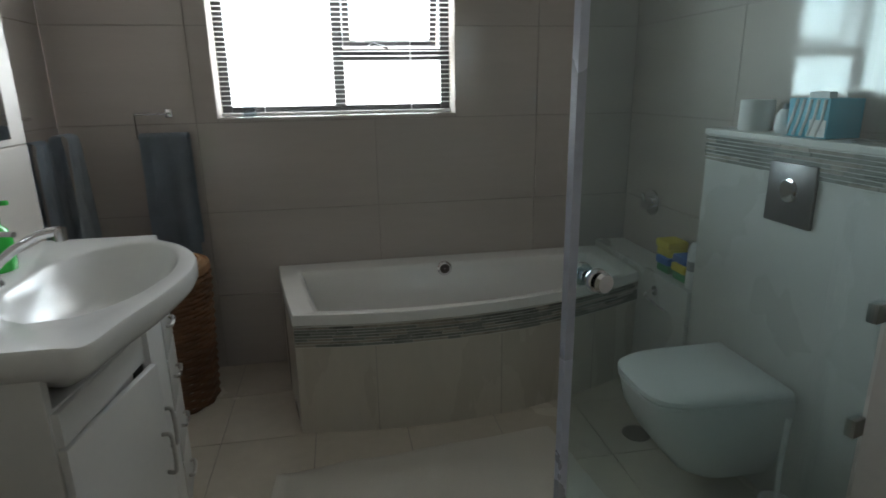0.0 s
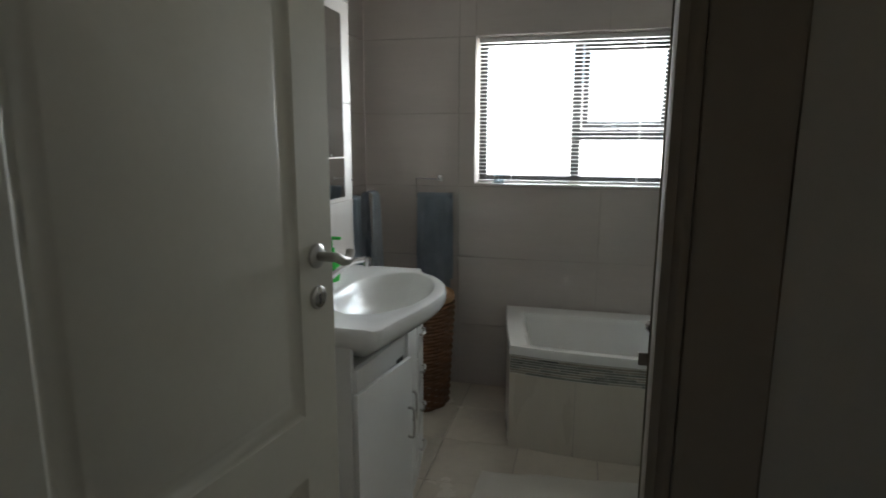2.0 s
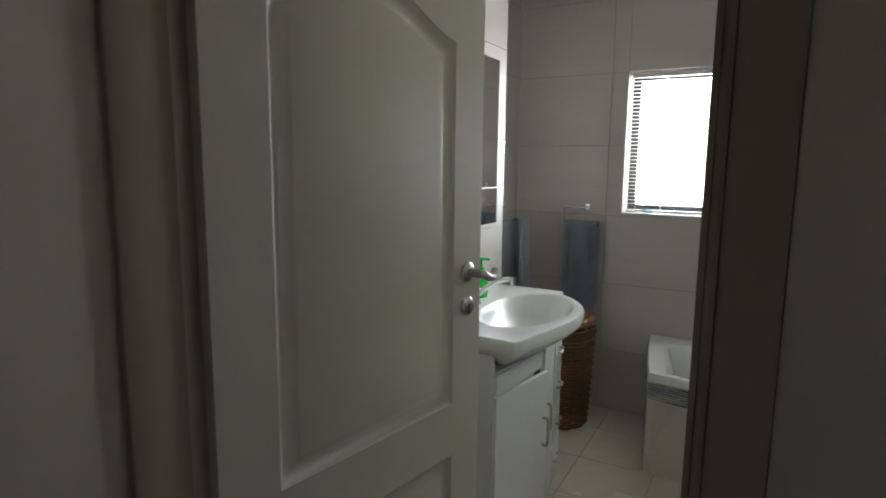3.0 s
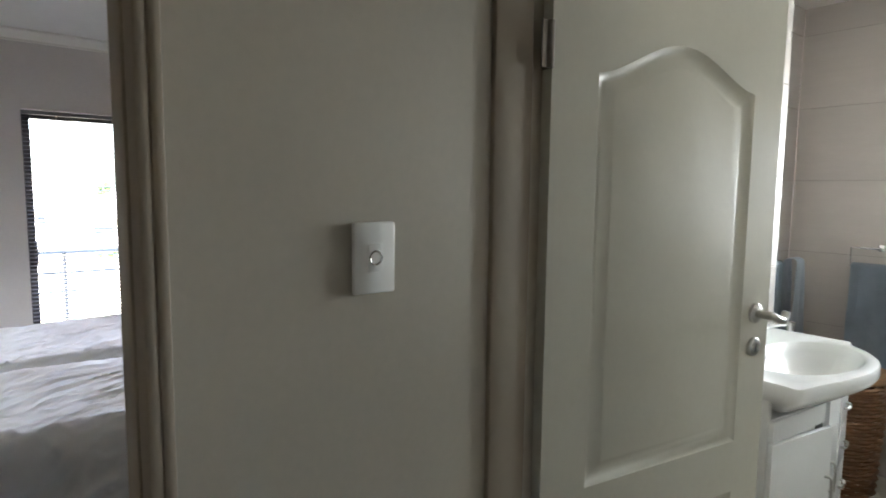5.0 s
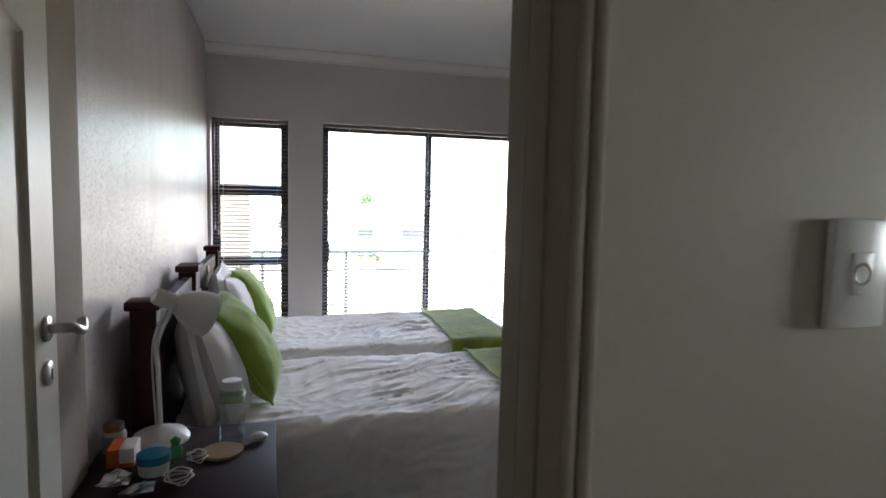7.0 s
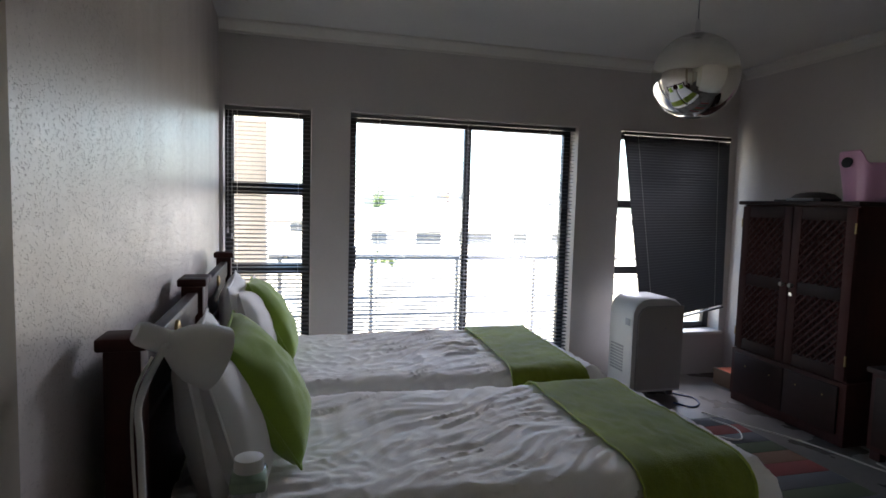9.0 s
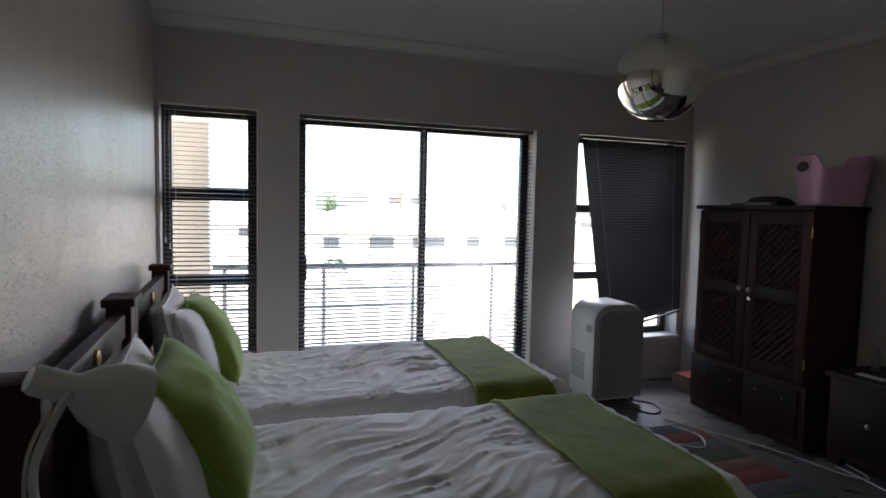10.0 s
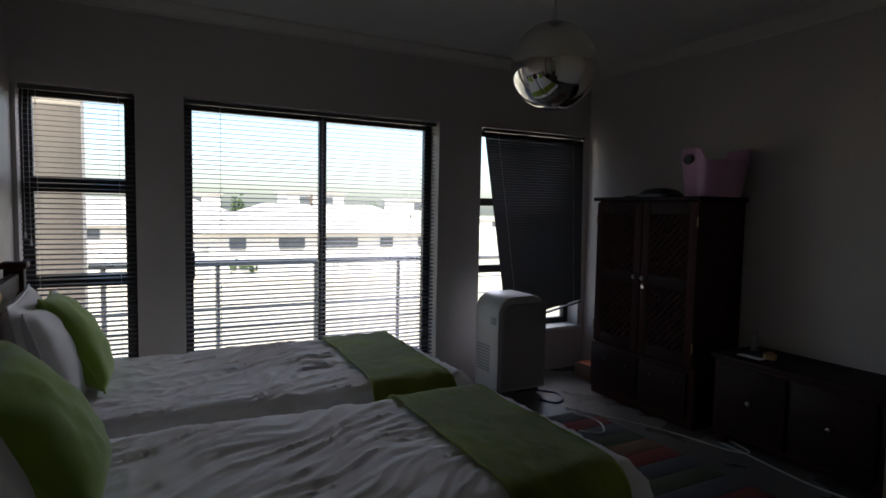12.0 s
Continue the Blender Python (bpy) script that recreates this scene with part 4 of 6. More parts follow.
def mosaic_strip(parent, path, z0, z1, rows, out, seed, depth=0.005):
    """Rows of thin mosaic sticks along a path in plan; out: sign of the side that faces the room."""
    rng = random.Random(seed)
    lens = [0]
    for a, c in zip(path, path[1:]):
        lens.append(lens[-1] + math.hypot(c[0] - a[0], c[1] - a[1]))

    def at(s):
        for i in range(len(lens) - 1):
            if s <= lens[i + 1] or i == len(lens) - 2:
                t = (s - lens[i]) / (lens[i + 1] - lens[i])
                a, c = path[i], path[i + 1]
                return Vector((a[0] + (c[0] - a[0]) * t, a[1] + (c[1] - a[1]) * t, 0))

    h = (z1 - z0) / rows
    for r in range(rows):
        s = 0.0
        while s < lens[-1] - 0.01:
            ln = min(rng.uniform(0.05, 0.17), lens[-1] - s)
            a, c = at(s + 0.0008), at(s + ln - 0.0008)
            d = (c - a).normalized()
            nrm = Vector((-d.y, d.x, 0)) * out
            dd = depth * rng.uniform(0.7, 1.1)
            hh = h * rng.uniform(0.68, 0.86)
            b = bmesh.new()
            zc = z0 + (r + 0.5) * h
            v = []
            for base in (a, c):
                for o, zz in ((-0.002, -hh / 2), (dd, -hh / 2), (dd, hh / 2), (-0.002, hh / 2)):
                    v.append(b.verts.new(base + nrm * o + Vector((0, 0, zc + zz))))
            for q in ((0, 1, 2, 3), (7, 6, 5, 4), (0, 4, 5, 1), (1, 5, 6, 2), (2, 6, 7, 3), (3, 7, 4, 0)):
                b.faces.new([v[i] for i in q])
            part("mosaic_stick", b, rng.choice(["mosaic_dark", "mosaic_dark", "mosaic_light"]), parent, smooth=False)
            s += ln


band = [(p[0] + 0.004, p[1] + 0.012) for p in TUB_FRONT]
bandb = bmesh.new()
rows_ = []
for x, y in band:
    rows_.append([bandb.verts.new((x, y - 0.0015, 0.376)), bandb.verts.new((x, y - 0.0015, 0.466))])
for a, c in zip(rows_, rows_[1:]):
    bandb.faces.new((a[0], c[0], c[1], a[1]))
part("mosaic_bed", bandb, "mosaic_bed", surround)
mosaic_strip(surround, band, 0.378, 0.464, 7, -1, 3)

# duct wall behind the toilet, its ledge, and the low ledge at the end of the tub
structure("wall_duct", box(1.437, BATH_E, HALL_N + 0.15, 0.435, 0, 1.165), "duct_tile", "pale tiled duct wall behind the toilet")
shelf = structure("duct_shelf", box(1.425, BATH_E, HALL_N + 0.15, 0.44, 1.1655, 1.187, 0.003), "duct_tile", "tiled shelf on top of the duct wall")
structure("ledge", box(1.42, BATH_E, 0.437, WIN_Y, 0, 0.545, 0.003), "duct_tile", "low tiled ledge at the foot of the tub")
strip_t = thing("mosaic_band", (1.435, 0.05, 1.12), "band of thin grey glass and stone mosaic under the shelf", "mosaic")
part("mosaic_bed", box(1.4335, 1.4362, -0.80, 0.434, 1.072, 1.164), "mosaic_bed", strip_t)
mosaic_strip(strip_t, [(1.433, 0.434), (1.433, -0.80)], 1.074, 1.162, 7, -1, 8)


def flush_plate():
    f = thing("flush_plate", (1.432, 0.0, 1.02), "brushed steel flush plate with a round push button", "flush plate")
    part("plate", box(1.424, 1.4365, -0.10, 0.088, 0.925, 1.112, 0.003), "plate_steel", f)
    part("button", lathe([(0.0, 1.4245), (0.037, 1.4245), (0.036, 1.419), (0.030, 1.4165), (0.0, 1.418)], (0, -0.008, 1.03), 28, "x"), "chrome", f, "round chrome button")


flush_plate()


def toilet():
    t = thing("toilet", (1.43, 0.065, 0.1), "white wall-hung toilet with its lid closed", "toilet")

    def d_ring(x_back, x_tip, half, z, n=28):
        pts = []
        for i in range(n):
            a = math.pi * (i / (n - 1)) - math.pi / 2
            pts.append((x_back + (x_tip - x_back) * (max(0.0, math.cos(a)) ** 0.36), 0.032 + half * (abs(math.sin(a)) ** 0.5) * (1 if a > 0 else -1), z))
        return pts

    body = loft([d_ring(1.437, 1.20, 0.10, 0.08), d_ring(1.437, 1.13, 0.125, 0.12), d_ring(1.437, 1.05, 0.155, 0.22), d_ring(1.437, 1.00, 0.175, 0.31), d_ring(1.437, 0.985, 0.182, 0.375), d_ring(1.437, 0.985, 0.182, 0.388)])
    part("bowl", body, "ceramic", t)
    seat = loft([d_ring(1.425, 0.982, 0.183, 0.389), d_ring(1.425, 0.978, 0.186, 0.394), d_ring(1.425, 0.978, 0.186, 0.402), d_ring(1.425, 0.982, 0.184, 0.404)])
    part("seat", seat, "white_plastic", t)
    lid = loft([d_ring(1.42, 0.980, 0.185, 0.406), d_ring(1.42, 0.975, 0.188, 0.411), d_ring(1.42, 0.976, 0.187, 0.424), d_ring(1.415, 0.99, 0.178, 0.434), d_ring(1.41, 1.03, 0.15, 0.438)])
    part("lid", lid, "white_plastic", t)
    for y in (-0.03, 0.16):
        part("lid_hinge", lathe([(0.0, y - 0.02), (0.012, y - 0.02), (0.012, y + 0.02), (0.0, y + 0.02)], (1.415, 0, 0.415), 12, "y"), "chrome", t)
    part("floor_drain", lathe([(0.0, 0.0), (0.055, 0.0), (0.055, 0.004), (0.03, 0.006), (0.0, 0.006)], (1.19, 0.335, 0.001), 20), "dark_steel", None)


toilet()
drain = bpy.data.objects["floor_drain"]
tagged(drain, "round dark metal floor drain under the toilet", "floor drain")

brush = thing("toilet_brush", (1.33, -0.245, 0), "white toilet brush standing in its pot", "toilet brush")
part("pot", lathe([(0.0, 0.0), (0.048, 0.0), (0.055, 0.05), (0.052, 0.12), (0.044, 0.122), (0.042, 0.02), (0.0, 0.02)], (1.33, -0.245, 0), 24), "white_plastic", brush)
part("handle", tube([(1.33, -0.245, 0.03), (1.325, -0.24, 0.25), (1.335, -0.235, 0.40)], 0.008, 10), "white_plastic", brush)


def roll_holder():
    r = thing("paper_holder", (1.42, 0.60, 0.44), "chrome toilet paper holder without a roll", "paper holder")
    part("rose", lathe([(0.0, 1.4195), (0.022, 1.4195), (0.022, 1.41), (0.0, 1.408)], (0, 0.66, 0.475), 20, "x"), "chrome", r)
    part("arm", tube(spline([(1.41, 0.66, 0.475), (1.375, 0.66, 0.47), (1.365, 0.65, 0.455), (1.362, 0.56, 0.452), (1.36, 0.48, 0.45)], 5), 0.006, 10), "chrome", r)


roll_holder()
spout = thing("bath_mixer", (1.67, 1.02, 0.79), "round chrome bath mixer on the tiled wall", "tap")
part("rose", lathe([(0.0, BATH_E - 0.004), (0.062, BATH_E - 0.004), (0.060, BATH_E - 0.012), (0.03, BATH_E - 0.016), (0.028, BATH_E - 0.05), (0.0, BATH_E - 0.052)], (0, 1.02, 0.79), 28, "x"), "chrome", spout)
part("lever", tube([(BATH_E - 0.045, 1.02, 0.80), (BATH_E - 0.06, 1.02, 0.84)], 0.007, 8), "chrome", spout)


def sponge(y, colours, z=0.546):
    s_ = thing("sponge", (1.50, y, z), "stack of coloured kitchen sponges on the tub ledge", "sponge", "sponges on the ledge")
    for i, c in enumerate(colours):
        part("layer", box(1.46 - 0.006 * (i % 2), 1.55, y - 0.047, y + 0.045 + 0.004 * i, z + 0.036 * i, z + 0.036 * (i + 1) - 0.001, 0.007), c, s_)


sponge(0.70, ["sponge_green", "sponge_blue", "sponge_yellow", "sponge_yellow"])
sponge(0.575, ["sponge_green", "sponge_yellow", "sponge_blue"])
btl = thing("cleaner_bottle", (1.47, 0.475, 0.546), "white plastic cleaner bottle with grey print", "bottle")
part("bottle", lathe([(0.0, 0.546), (0.028, 0.546), (0.03, 0.56), (0.03, 0.70), (0.022, 0.725), (0.015, 0.735), (0.0, 0.735)], (1.47, 0.482, 0), 20), "white_plastic", btl)
part("label_band", lathe([(0.0304, 0.62), (0.0304, 0.66)], (1.47, 0.482, 0), 20), "grey_plastic", btl)
br = thing("scrubbing_brush", (1.47, 0.452, 0.55), "blue plastic cleaning brush leaning in the corner", "brush")
part("handle", box(1.49, 1.505, 0.442, 0.462, 0.546, 0.90, 0.004), "blue_plastic", br)
part("head", box(1.482, 1.513, 0.440, 0.466, 0.76, 0.90, 0.006), "blue_plastic", br)

roll = thing("toilet_roll", (1.50, 0.275, 1.187), "white toilet roll standing on the shelf", "toilet roll")
part("roll", lathe([(0.02, 1.1875), (0.052, 1.1875), (0.054, 1.195), (0.054, 1.285), (0.052, 1.29), (0.02, 1.29), (0.02, 1.1875)], (1.50, 0.275, 0), 28), "paper", roll)
frsh = thing("air_freshener", (1.52, 0.165, 1.187), "small white air freshener on the shelf", "air freshener")
part("body", lathe([(0.0, 1.1875), (0.03, 1.1875), (0.034, 1.21), (0.03, 1.245), (0.018, 1.262), (0.0, 1.264)], (1.52, 0.165, 0), 20, squash=(0.8, 1)), "white_plastic", frsh)
part("cap", lathe([(0.0, 1.262), (0.012, 1.262), (0.010, 1.28), (0.0, 1.281)], (1.52, 0.165, 0), 14), "grey_plastic", frsh)
tis = thing("tissue_box", (1.53, 0.02, 1.187), "teal and white patterned tissue box on the shelf", "tissue box")
part("box", box(1.455, 1.57, -0.075, 0.080, 1.1875, 1.30, 0.003), "teal", tis)
for i in range(5):
    part("stripe", tube([(1.454, 0.076 - 0.028 * i, 1.192), (1.454, 0.058 - 0.028 * i, 1.245), (1.454, 0.044 - 0.026 * i, 1.297)], 0.005, 6), "paper", tis)
part("label_panel", box(1.4535, 1.4549, -0.07, -0.01, 1.192, 1.24), "paper", tis)
part("tissue", prism([(1.50, -0.02), (1.525, -0.02), (1.53, 0.05), (1.495, 0.05)], 1.3, 1.318), "paper", tis)


def shower():
    a, c = Vector((0.47, -0.62, 0)), Vector((1.435, -0.365, 0))
    d = (c - a).normalized()
    n = Vector((-d.y, d.x, 0))

    def slab(s0, s1, w, z0, z1, bevel=0.0):
        o = [a + d * s0 - n * w, a + d * s1 - n * w, a + d * s1 + n * w, a + d * s0 + n * w]
        return prism([(p.x, p.y) for p in o], z0, z1, bevel)

    ln = (c - a).length
    g = thing("shower_door", (0.95, -0.49, 0), "clear greenish glass shower door with chrome fittings", "shower door")
    pane = part("pane", slab(0.012, ln - 0.004, 0.004, 0.015, 2.0), "shower_glass", g, smooth=False)
    pane.visible_shadow = False
    part("edge_seal", slab(-0.006, 0.012, 0.008, 0.012, 2.0, 0.002), "seal", g, "milky plastic edge seal")
    turn = Matrix.Rotation(math.atan2(d.y, d.x), 4, "Z")
    k = a + d * 0.045
    for s in (-1, 1):
        for nm, prof in (("knob", [(0.0, 0.004), (0.013, 0.004), (0.013, 0.012), (0.020, 0.014), (0.0225, 0.021), (0.020, 0.028), (0.0, 0.030)]),
                         ("knob_cap", [(0.0, 0.033), (0.016, 0.033), (0.0195, 0.039), (0.016, 0.046), (0.0, 0.047)])):
            b = lathe([(r, s * h) for r, h in prof], (0, 0, 0), 24, "y")
            b.transform(Matrix.Translation((k.x, k.y, 1.02)) @ turn)
            part(nm, b, "chrome", g, "round chrome knob")
    for z in (0.45, 0.78, 1.75):
        part("hinge", slab(ln - 0.045, ln + 0.001, 0.013, z - 0.026, z + 0.026, 0.003), "steel", g, "steel glass clamp")


shower()
structure("shower_wall", box(1.34, 1.436, -1.549, -0.46, 0, CEIL_BATH - 0.002), "wall_tile", "beige tiled return wall inside the shower")


def vanity():
    front = [(p.x, p.y) for p in spline([(-0.42, -0.488, 0), (-0.374, -0.486, 0), (-0.35, -0.38, 0), (-0.312, -0.22, 0), (-0.292, -0.05, 0), (-0.315, 0.10, 0), (-0.385, 0.225, 0), (-0.452, 0.29, 0), (-0.475, 0.325, 0), (-0.487, 0.368, 0)], 4)]
    back = [(-0.56, 0.368), (-0.68, 0.368), (-0.812, 0.368), (-0.812, 0.12), (-0.812, -0.2), (-0.812, -0.488), (-0.68, -0.488), (-0.55, -0.488)]
    out = front + back
    n = len(out)
    b = bmesh.new()
    cx, cy = -0.515, -0.035

    def ring(f, z):
        return [b.verts.new((-0.812 + (p[0] + 0.812) * f, cy + (p[1] - cy) * (1 - 1.2 * (1 - f)), z)) for p in out]

    def bowl(rx, ry, z, dx=0.0):
        vs = []
        for p in out:
            a = math.atan2((p[1] - cy) / 0.42, (p[0] - cx) / 0.26)
            vs.append(b.verts.new((cx + dx + rx * math.cos(a), cy + ry * math.sin(a), z)))
        return vs

    rings = [ring(0.74, 0.775), ring(0.83, 0.80), ring(0.95, 0.845), ring(0.985, 0.862), ring(1.0, 0.876), ring(1.0, 0.908), ring(0.992, 0.916),
             bowl(0.178, 0.318, 0.9175), bowl(0.168, 0.305, 0.910), bowl(0.155, 0.285, 0.880), bowl(0.128, 0.225, 0.825), bowl(0.075, 0.12, 0.800), bowl(0.02, 0.02, 0.796)]
    for a, c in zip(rings, rings[1:]):
        for i in range(n):
            b.faces.new((a[i], a[(i + 1) % n], c[(i + 1) % n], c[i]))
    b.faces.new(rings[0])
    b.faces.new(rings[-1])
    basin = thing("wash_basin", (-0.55, -0.05, 0.78), "white ceramic basin with a bowed front on the vanity", "basin")
    part("bowl", b, "ceramic", basin)
    part("overflow_hole", lathe([(0.0, -0.674), (0.015, -0.674), (0.016, -0.669), (0.0, -0.669)], (0, -0.022, 0.874), 18, "x", (0.75, 1.15)), "dark_steel", basin, "dark overflow slot")
    part("drain", lathe([(0.0, 0.797), (0.022, 0.797), (0.02, 0.802), (0.0, 0.803)], (cx, cy, 0), 20), "chrome", basin)
    tap = thing("basin_mixer", (-0.73, -0.085, 0.917), "chrome basin mixer tap with a raised lever", "tap")
    tx, ty = -0.725, -0.085
    part("body", lathe([(0.0, 0.917), (0.027, 0.917), (0.026, 0.925), (0.020, 0.935), (0.020, 1.005), (0.018, 1.02), (0.0, 1.025)], (tx, ty, 0), 20), "chrome", tap)
    part("spout", tube(spline([(tx + 0.005, ty, 0.955), (tx + 0.05, ty + 0.012, 0.995), (tx + 0.10, ty + 0.025, 1.025), (tx + 0.145, ty + 0.035, 1.035)], 6), 0.0115, 12), "chrome", tap)
    part("aerator", lathe([(0.0, 1.01), (0.0145, 1.01), (0.0155, 1.04), (0.0, 1.046)], (tx + 0.15, ty + 0.036, 0), 14), "chrome", tap)
    part("lever", tube(spline([(tx, ty, 1.025), (tx + 0.02, ty, 1.04), (tx + 0.085, ty - 0.03, 1.045)], 5), 0.0065, 10), "chrome", tap)

    cab = thing("vanity_cabinet", (-0.62, -0.05, 0), "white lacquered vanity cabinet with one door ajar", "cabinet")
    plan = [(-0.812, -0.46), (-0.475, -0.46), (-0.445, -0.27), (-0.435, -0.07), (-0.445, 0.08), (-0.485, 0.31), (-0.812, 0.31)]
    part("body", prism(plan, 0.07, 0.776), "white_gloss", cab)
    part("side_panel", prism([(-0.811, -0.4605), (-0.475, -0.4605), (-0.472, -0.444), (-0.811, -0.444)], 0.07, 0.85), "white_gloss", cab)
    part("plinth", prism([(x - 0.03 if x > -0.8 else x, y * 0.97) for x, y in plan], 0.0, 0.07), "white_gloss", cab)

    def leaf(a, c, z0, z1, nm, parent, ajar=0.0):
        a, c = Vector((*a, 0)), Vector((*c, 0))
        if ajar:
            c = a + (Matrix.Rotation(radians(-ajar), 3, "Z") @ (c - a))
        d = (c - a).normalized()
        nrm = Vector((d.y, -d.x, 0))
        a, c = a + d * 0.004 + nrm * 0.003, c - d * 0.004 + nrm * 0.003
        o = [a, c, c + nrm * 0.017, a + nrm * 0.017]
        lf = part(nm, prism([(p.x, p.y) for p in o], z0, z1, 0.003), "white_gloss", parent)
        return lf, a, c, d, nrm

    def bow(p, q, nrm, parent, m=0.026):
        part("handle", tube(spline([p + nrm * 0.016, p + nrm * (0.016 + m * 0.8), p * 0.75 + q * 0.25 + nrm * (0.016 + m), p * 0.25 + q * 0.75 + nrm * (0.016 + m), q + nrm * (0.016 + m * 0.8), q + nrm * 0.016], 5), 0.0055, 8), "steel", parent, "polished steel bow handle")

    lf, a, c, d, nrm = leaf((-0.475, -0.46), (-0.436, -0.09), 0.09, 0.695, "door", cab, 4)
    # black filler stands in for the shade between ajar door and top rail
    part("gap_shade", prism([(-0.436, -0.135), (-0.4285, -0.09), (-0.433, -0.09), (-0.441, -0.135)], 0.645, 0.70), "black_plastic", cab)
    part("top_rail", prism([(-0.474, -0.455), (-0.438, -0.09), (-0.422, -0.09), (-0.458, -0.455)], 0.70, 0.772, 0.003), "white_gloss", cab)
    h = c - d * 0.03
    bow(Vector((h.x, h.y, 0.40)), Vector((h.x, h.y, 0.51)), nrm, lf)
    lf, a, c, d, nrm = leaf((-0.435, -0.075), (-0.447, 0.085), 0.09, 0.77, "door", cab)
    h = a + d * 0.03
    bow(Vector((h.x, h.y, 0.42)), Vector((h.x, h.y, 0.53)), nrm, lf)
    for z0, z1 in ((0.09, 0.27), (0.275, 0.44), (0.445, 0.605), (0.61, 0.765)):
        lf, a, c, d, nrm = leaf((-0.446, 0.09), (-0.485, 0.305), z0, z1, "drawer_front", cab)
        mid = (a + c) / 2
        zc = (z0 + z1) / 2
        p, q = mid - d * 0.04, mid + d * 0.04
        bow(Vector((p.x, p.y, zc)), Vector((q.x, q.y, zc)), nrm, lf, 0.018)


vanity()

soap = thing("soap_dispenser", (-0.765, 0.06, 0.918), "bright green liquid soap bottle with a pump on the basin", "soap bottle")
part("bottle", lathe([(0.0, 0.918), (0.033, 0.918), (0.036, 0.93), (0.036, 0.995), (0.028, 1.02), (0.013, 1.035), (0.0, 1.035)], (-0.765, 0.055, 0), 20, squash=(0.8, 1.15)), "green_soap", soap)
part("pump", lathe([(0.0, 1.035), (0.013, 1.035), (0.013, 1.05), (0.005, 1.052), (0.005, 1.085), (0.0, 1.085)], (-0.765, 0.055, 0), 14), "green_soap", soap)
part("nozzle", box(-0.775, -0.725, 0.048, 0.062, 1.083, 1.095, 0.003), "green_soap", soap)

mir = thing("mirror", (VAN_X, 0.0, 1.6), "tall frameless wall mirror above the basin", "mirror")
part("glass", box(VAN_X + 0.001, VAN_X + 0.006, -0.42, 0.316, 1.395, 1.972, 0.002), "mirror", mir)
part("lower_glass", box(VAN_X + 0.001, VAN_X + 0.007, -0.42, 0.316, 1.225, 1.390, 0.002), "mirror", mir, "separate lower mirror strip")


def towel(name, label, axis, wall, u, width, z_top, z_bot, z_back, mat_name, out, seed, flare=0.10):
    """Folded towel over a bar: front fall, round top, back fall."""
    t = thing(name, (u, wall, z_bot) if axis == "y" else (wall, u, z_bot), label, "towel")
    b = bmesh.new()
    prof = []
    for k in range(16):
        prof.append((0.030 + 0.005, z_bot + (z_top - z_bot) * k / 15))
    for k in range(1, 8):
        a = math.pi * k / 8
        prof.append((0.002 + 0.033 * math.cos(a), z_top + 0.02 * math.sin(a)))
    for k in range(8):
        prof.append((-0.031, z_top - (z_top - z_back) * k / 7))
    rows = []
    nx = 18
    for i, (o, z) in enumerate(prof):
        row = []
        for k in range(nx):
            f = k / (nx - 1) - 0.5
            wv = 0.006 * noise.noise((f * 9 + seed, z * 3, seed)) + 0.006 * math.sin(f * 13 + seed + z * 4) * (1 - 0.8 * (z > z_top - 0.02))
            uu = u + f * width * (1 + flare * (z_top - z)) + 0.008 * noise.noise((z * 5, seed, 0.3))
            q = wall + out * (0.065 + o + wv)
            row.append(b.verts.new((uu, q, z) if axis == "y" else (q, uu, z)))
        rows.append(row)
    for a, c in zip(rows, rows[1:]):
        for k in range(nx - 1):
            b.faces.new((a[k], a[k + 1], c[k + 1], c[k]))
    bmesh.ops.solidify(b, geom=list(b.faces), thickness=0.011)
    part("cloth", b, mat_name, t)
    return t


def towel_rail(axis, wall, u0, u1, z, out, drop):
    r = thing("towel_rail", (u0, wall, z) if axis == "y" else (wall, u0, z), "chrome towel holder screwed to the tiles", "towel rail")
    pt = (lambda u, o, zz: (u, wall + out * o, zz)) if axis == "y" else (lambda u, o, zz: (wall + out * o, u, zz))
    part("mount", box(u1 - 0.02, u1 + 0.012, wall, wall + out * 0.014, z - 0.018, z + 0.018, 0.003) if axis == "y" else box(wall, wall + out * 0.014, u1 - 0.02, u1 + 0.012, z - 0.018, z + 0.018, 0.003), "chrome", r)
    part("arm", tube([pt(u1 - 0.004, 0.012, z), pt(u1 - 0.004, 0.065, z), pt(u0, 0.065, z), pt(u0, 0.065, z - drop), pt(u1 + 0.08, 0.065, z - drop)], 0.0055, 8), "chrome", r)


towel_rail("y", WIN_Y - 0.001, -0.765, -0.635, 1.252, -1, 0.105)
towel("towel", "blue-grey towel hanging over a chrome rail by the window", "y", WIN_Y - 0.001, -0.655, 0.195, 1.152, 0.585, 0.66, "towel_blue", -1, 1)
towel_rail("x", BATH_W + 0.001, 0.84, 0.93, 1.255, 1, 0.09)
towel("towel", "pale blue-grey towel hanging in the corner beside the mirror", "x", BATH_W + 0.075, 0.985, 0.115, 1.172, 0.70, 0.74, "towel_pale", 1, 4, 1.5)
towel("towel", "slate-blue towel hanging in the corner beside the mirror", "x", BATH_W + 0.02, 0.87, 0.10, 1.155, 0.69, 0.74, "towel_blue", 1, 7, 1.1)


